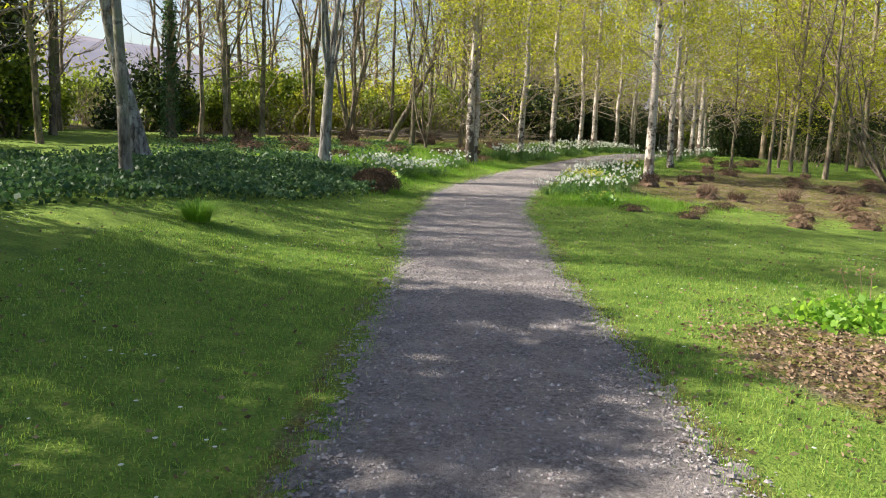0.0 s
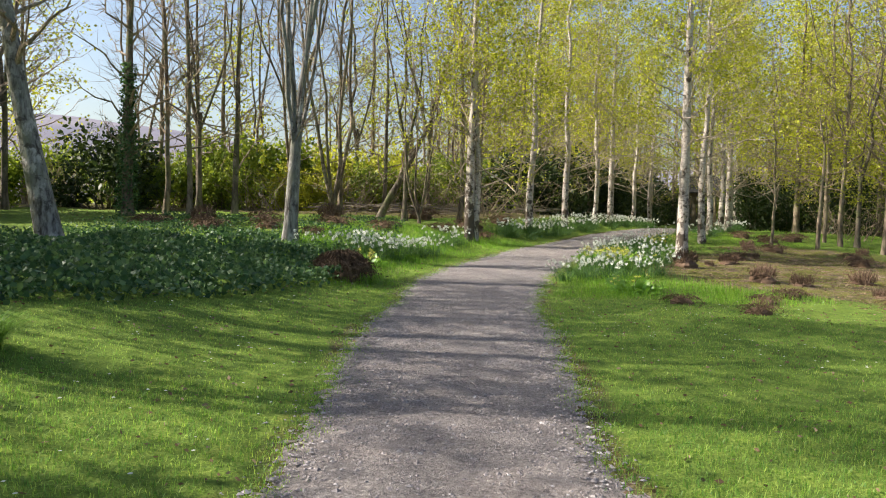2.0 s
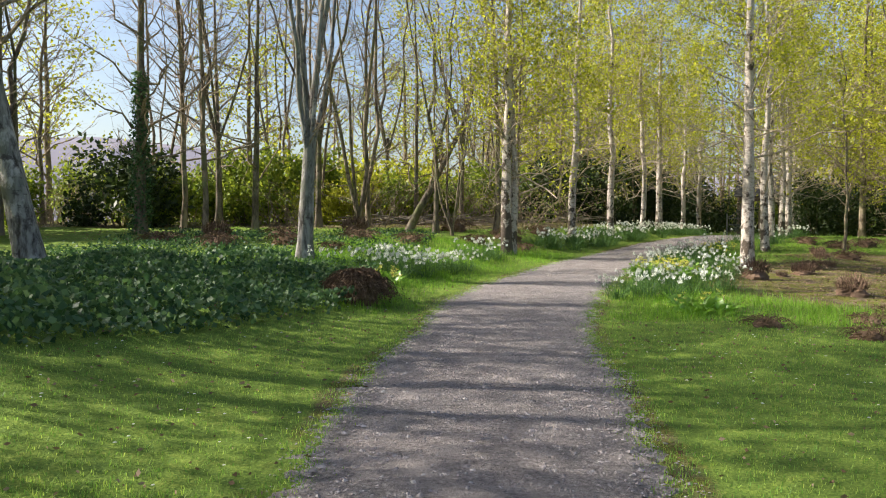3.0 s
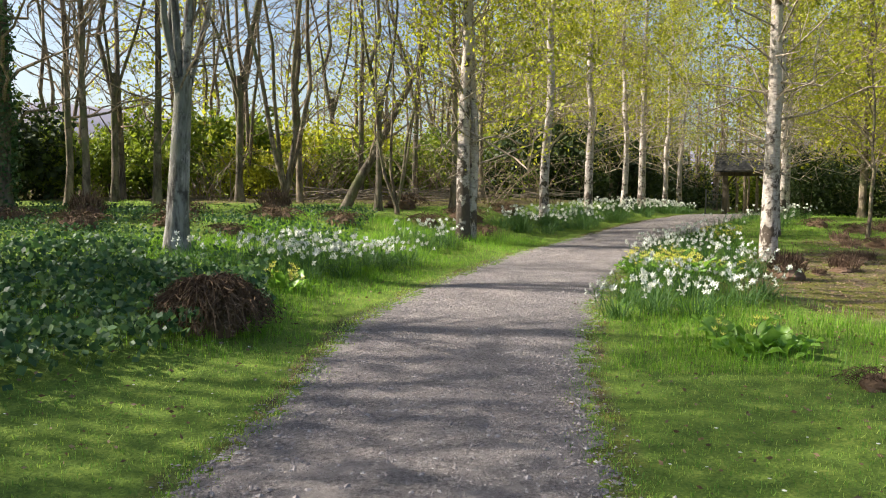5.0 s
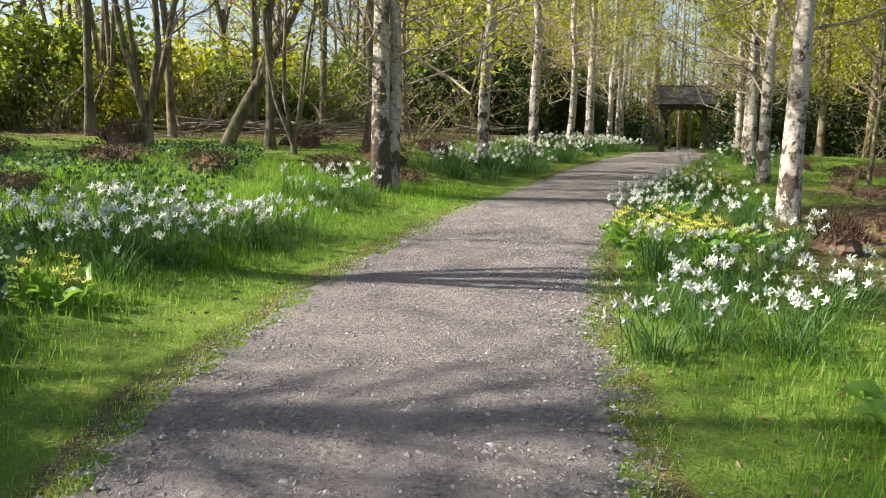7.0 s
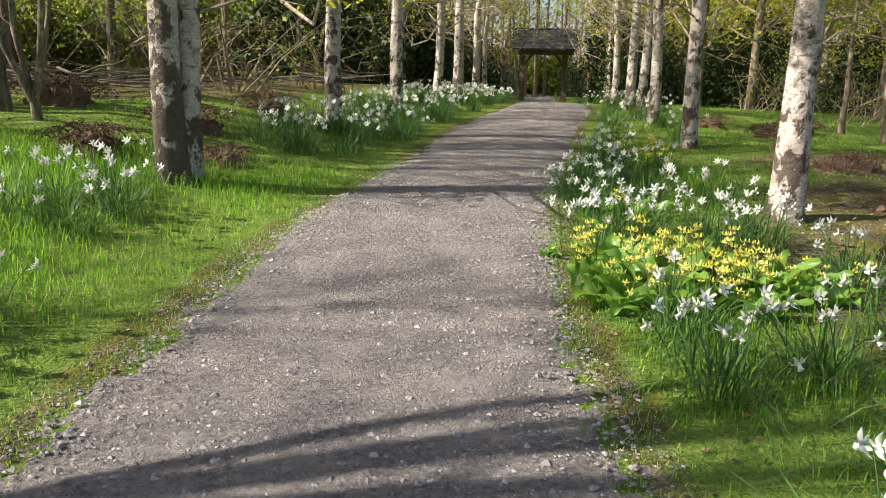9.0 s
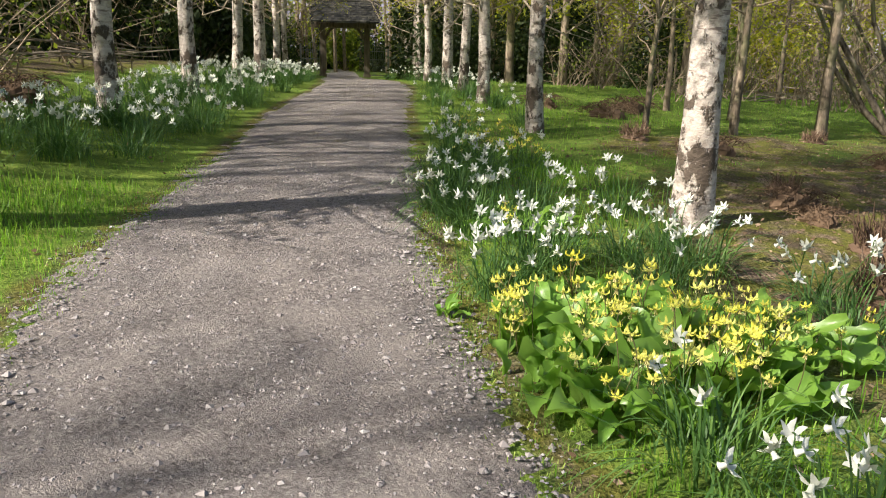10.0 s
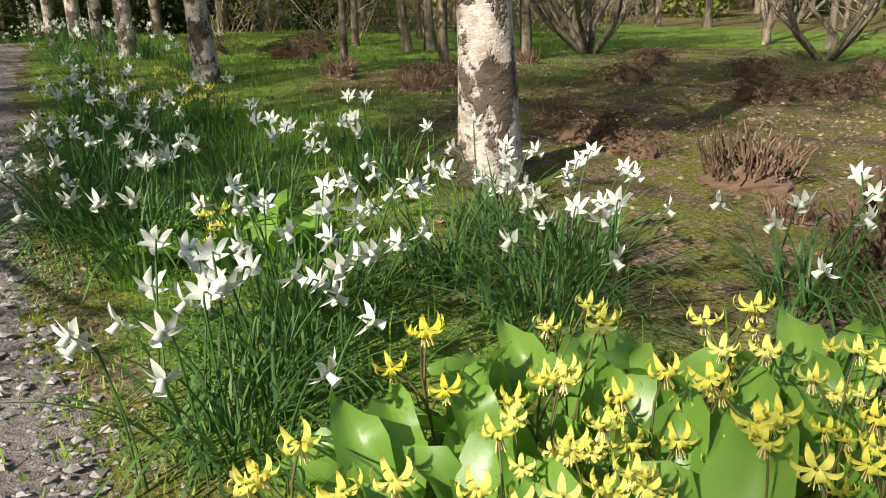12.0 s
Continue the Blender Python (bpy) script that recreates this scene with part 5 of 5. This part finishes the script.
def fern_mound(name, x, y, label, material, seed, radius, height, fronds, upright, twist=0.0, size=1.0):
    rng = np.random.default_rng(seed)
    ob = tagged(new(name), label, "dead ferns", group="dead fern mounds")
    a = Acc()
    nu, nv = 20, 8
    u, v = np.meshgrid(np.linspace(0, 2 * np.pi, nu, endpoint=False), np.linspace(0, 1, nv), indexing="ij")
    r = 0.86 * radius * np.cos(v * 1.5) * (1 + 0.16 * np.sin(u * 3 + seed) + 0.1 * rng.normal(size=u.shape))
    z = height * (0.6 if upright else 0.66) * np.sin(v * 1.57) * (1 + 0.1 * rng.normal(size=u.shape)) - 0.05 * (v == 0)
    i, j = np.meshgrid(np.arange(nu), np.arange(nv - 1), indexing="ij")
    a.add(np.stack([r * np.cos(u), r * np.sin(u), z], -1), np.stack([i * nv + j, ((i + 1) % nu) * nv + j, ((i + 1) % nu) * nv + j + 1, i * nv + j + 1], -1).reshape(-1, 4))
    part("crown", a.mesh("crown", material), ob)
    a = Acc()
    q = np.linspace(0, 1, 5)
    for _ in range(fronds):
        az, rr = rng.uniform(0, 6.28), radius * np.sqrt(rng.random()) * 0.92
        b = np.array([np.cos(az) * rr, np.sin(az) * rr, height * 0.8 * np.sqrt(max(0.02, 1 - (rr / radius) ** 2))])
        if upright:
            d = np.array([np.cos(az) * 0.3, np.sin(az) * 0.3, 1.0]) + rng.normal(0, 0.25, 3)
            L = rng.uniform(0.06, 0.17)
            p = b + d * (L * q)[:, None] + rng.normal(0, 0.006, (5, 3))
            rad = np.linspace(0.007, 0.004, 5)
        else:
            az2 = az + rng.normal(0, 0.9)
            L = rng.uniform(0.15, 0.42)
            d = np.array([np.cos(az2), np.sin(az2), 0])
            p = b + d * (L * q)[:, None] + np.array([0, 0, 1.0]) * (0.09 * np.sin(q * 2.2) - (b[2] + 0.02) * 0.8 * q ** 2.2)[:, None] + rng.normal(0, 0.012, (5, 3))
            p[:, 2] = np.maximum(p[:, 2], 0.005)
            rad = np.linspace(0.006, 0.002, 5)
        tube(a, p, rad, 3)
        if not upright:
            leaves(a, p[1:].repeat(2, 0) + rng.normal(0, 0.02, (8, 3)), rng.uniform(0.03, 0.06, 8), rng, droop=0.3, width=0.3)
    part("fronds", a.mesh("fronds", material), ob)
    ob.matrix_basis = pose(x, y, float(ground_z(x, y)), 0, 0, twist) @ Matrix.Scale(size, 4)
    return ob


big_mound = fern_mound("dead_fern_mound", -1.42, 16.5, "large tangled mound of dead dark brown fern fronds", M["dead_fern"], 401, 0.36, 0.58, 460, False)
mound_b = fern_mound("dead_fern_mound", -1.5, 24.5, "low clump of withered brown fern fronds", M["dead_fern"], 402, 0.34, 0.27, 56, False)
stub = fern_mound("fern_stub_mound", 5.8, 21.45, "russet mound of cut upright fern stalks", M["russet"], 403, 0.29, 0.34, 240, True)
stub_b = fern_mound("fern_stub_mound", 7.1, 22.3, "low russet cluster of cut fern stalks", M["russet"], 404, 0.25, 0.14, 150, True)
for ob, x, y, tw, sz in (
        (mound_b, -2.7, 24.3, 80, 1.1), (stub, -3.2, 26.3, 10, 1.3), (mound_b, -4.2, 23.0, 150, 1.0), (mound_b, -5.6, 22.4, 20, 1.2), (mound_b, -5.0, 25.6, 60, 1.2), (stub, -6.2, 24.0, 200, 1.2), (mound_b, -7.4, 23.6, 100, 1.2), (mound_b, 1.3, 25.9, 30, 0.8), (mound_b, 0.1, 25.7, 140, 1.0), (mound_b, 0.9, 27.3, 210, 1.2), (mound_b, -0.6, 28.4, 260, 1.3), (mound_b, 2.0, 29.6, 0, 1.1), (mound_b, -2.9, 21.9, 10, 0.8),
        (mound_b, 3.85, 15.2, 60, 0.6), (mound_b, 4.8, 14.6, 120, 0.65), (mound_b, 5.4, 15.9, 10, 0.6), (mound_b, 6.6, 14.0, 200, 0.7), (mound_b, 6.1, 16.6, 250, 0.7), (mound_b, 7.4, 15.6, 320, 0.8), (stub_b, 8.2, 17.6, 15, 0.7), (mound_b, 8.9, 16.2, 70, 0.9), (stub_b, 7.2, 18.6, 100, 0.9), (mound_b, 9.6, 18.2, 160, 0.9), (stub_b, 9.0, 19.8, 190, 1.1), (stub, 6.6, 19.0, 40, 0.9), (mound_b, 10.6, 19.6, 230, 1.0), (stub_b, 11.2, 17.8, 280, 1.0), (mound_b, 8.1, 14.4, 10, 0.8),
        (stub_b, 6.55, 22.0, 140, 0.47), (mound_b, 7.8, 23.55, 130, 0.78), (mound_b, 7.4, 23.05, 200, 0.55), (mound_b, 11.3, 24.6, 60, 0.86), (mound_b, 10.7, 23.1, 120, 0.86), (mound_b, 11.6, 22.6, 180, 0.94), (stub_b, 8.4, 24.1, 230, 0.62), (stub_b, 9.4, 27.2, 280, 0.86), (mound_b, 9.8, 26.2, 10, 0.94), (stub_b, 8.9, 25.7, 50, 0.78), (mound_b, 11.0, 29.5, 20, 1.01), (mound_b, 12.0, 30.0, 220, 1.09), (mound_b, 10.6, 30.8, 120, 0.94), (mound_b, 14.2, 25.4, 45, 0.86), (mound_b, 13.5, 23.8, 95, 0.94), (mound_b, 15.5, 22.5, 145, 1.01), (stub_b, 12.6, 26.6, 145, 0.78)):
    stand(ob, x, y, tw, sz, 0.01)


def grass_tuft(x, y, n, h, spread, seed, label, name="grass_tuft"):
    rng = np.random.default_rng(seed)
    a = Acc()
    q = np.linspace(0, 1, 5)
    for _ in range(n):
        az = rng.uniform(0, 6.28)
        r = spread * np.sqrt(rng.random()) * 0.4
        L = h * rng.uniform(0.6, 1.15)
        out = spread * rng.uniform(0.2, 1.1)
        d = np.array([np.cos(az), np.sin(az), 0])
        p = d * (r + out * q ** 1.8)[:, None] + np.array([0, 0, 1.0]) * (L * (q - 0.35 * q ** 3 * out / spread))[:, None]
        strip(a, p, (0.005, 0.006, 0.005, 0.004, 0.001), (-d[1], d[0], 0))
    ob = tagged(new(name, a.mesh(name, M["meadow"])), label, "grass")
    ob.matrix_basis = pose(x, y, float(ground_z(x, y)) - 0.01)
    return ob


grass_tuft(-2.85, 8.95, 700, 0.30, 0.36, 501, "coarse tuft of longer grass on the lawn")
# weedy plant with dry seed heads beside the bare earth
weed = tagged(new("weed_clump"), "leafy green weed clump with dry seed heads", "plant")
rng = np.random.default_rng(502)
a = Acc()
n = 900
c = np.stack([rng.normal(0, 0.30, n), rng.normal(0, 0.22, n), np.abs(rng.normal(0.06, 0.07, n))], -1)
leaves(a, c, rng.uniform(0.04, 0.09, n), rng, flat=0.4, width=0.75)
tagged(part("leaves", a.mesh("leaves", M["meadow"]), weed), kind="stuff")
for k in range(5):
    a = Acc()
    q = np.linspace(0, 1, 5)
    az = k * 1.3
    p = np.stack([0.18 * np.cos(az) * (0.5 + q), 0.12 * np.sin(az) * (0.5 + q), 0.42 * q * (0.8 + 0.1 * k)], -1)
    tube(a, p, np.full(5, 0.003), 4)
    leaves(a, p[-1] + rng.normal(0, 0.022, (26, 3)), rng.uniform(0.012, 0.03, 26), rng, droop=-0.3)
    part("seed_head", a.mesh("seed_head", M["litter"]), weed, "dry pale seed head")
weed.matrix_basis = pose(3.45, 5.95, float(ground_z(3.45, 5.95)))


def brushwood(x, y, n, seed, spread, label):
    """Heap of fallen branches."""
    rng = np.random.default_rng(seed)
    ob = tagged(new("brushwood_pile"), label, "brushwood")
    for _ in range(n):
        a = Acc()
        L = rng.uniform(0.8, 2.4)
        az = rng.normal(0.1, 0.5)
        q = np.linspace(0, 1, 5)
        o = np.array([rng.uniform(-1, 1) * spread[0], rng.uniform(-1, 1) * spread[1], rng.uniform(0.03, 0.35)])
        p = o + np.stack([np.cos(az) * L * (q - 0.5), np.sin(az) * L * (q - 0.5), 0.12 * rng.normal() * (q - 0.5)], -1) + rng.normal(0, 0.03, (5, 3))
        p[:, 2] = np.maximum(p[:, 2], 0.02)
        tube(a, p, np.linspace(1, 0.5, 5) * rng.uniform(0.008, 0.028), 6)
        part("branch", a.mesh("branch", M["log"]), ob)
    ob.matrix_basis = pose(x, y, float(ground_z(x, y)))


brushwood(-1.5, 31.2, 46, 601, (2.6, 0.7), "long heap of pale fallen branches in the wood")
brushwood(2.2, 33.6, 26, 602, (1.8, 0.6), "heap of dry fallen branches under shrubs")
brushwood(22.0, 33.5, 30, 603, (3.0, 0.8), "heap of pale dead branches in the far wood")

# ---- ground cover ----
build_ivy()
build_daisies()
build_gravel()
build_grass()
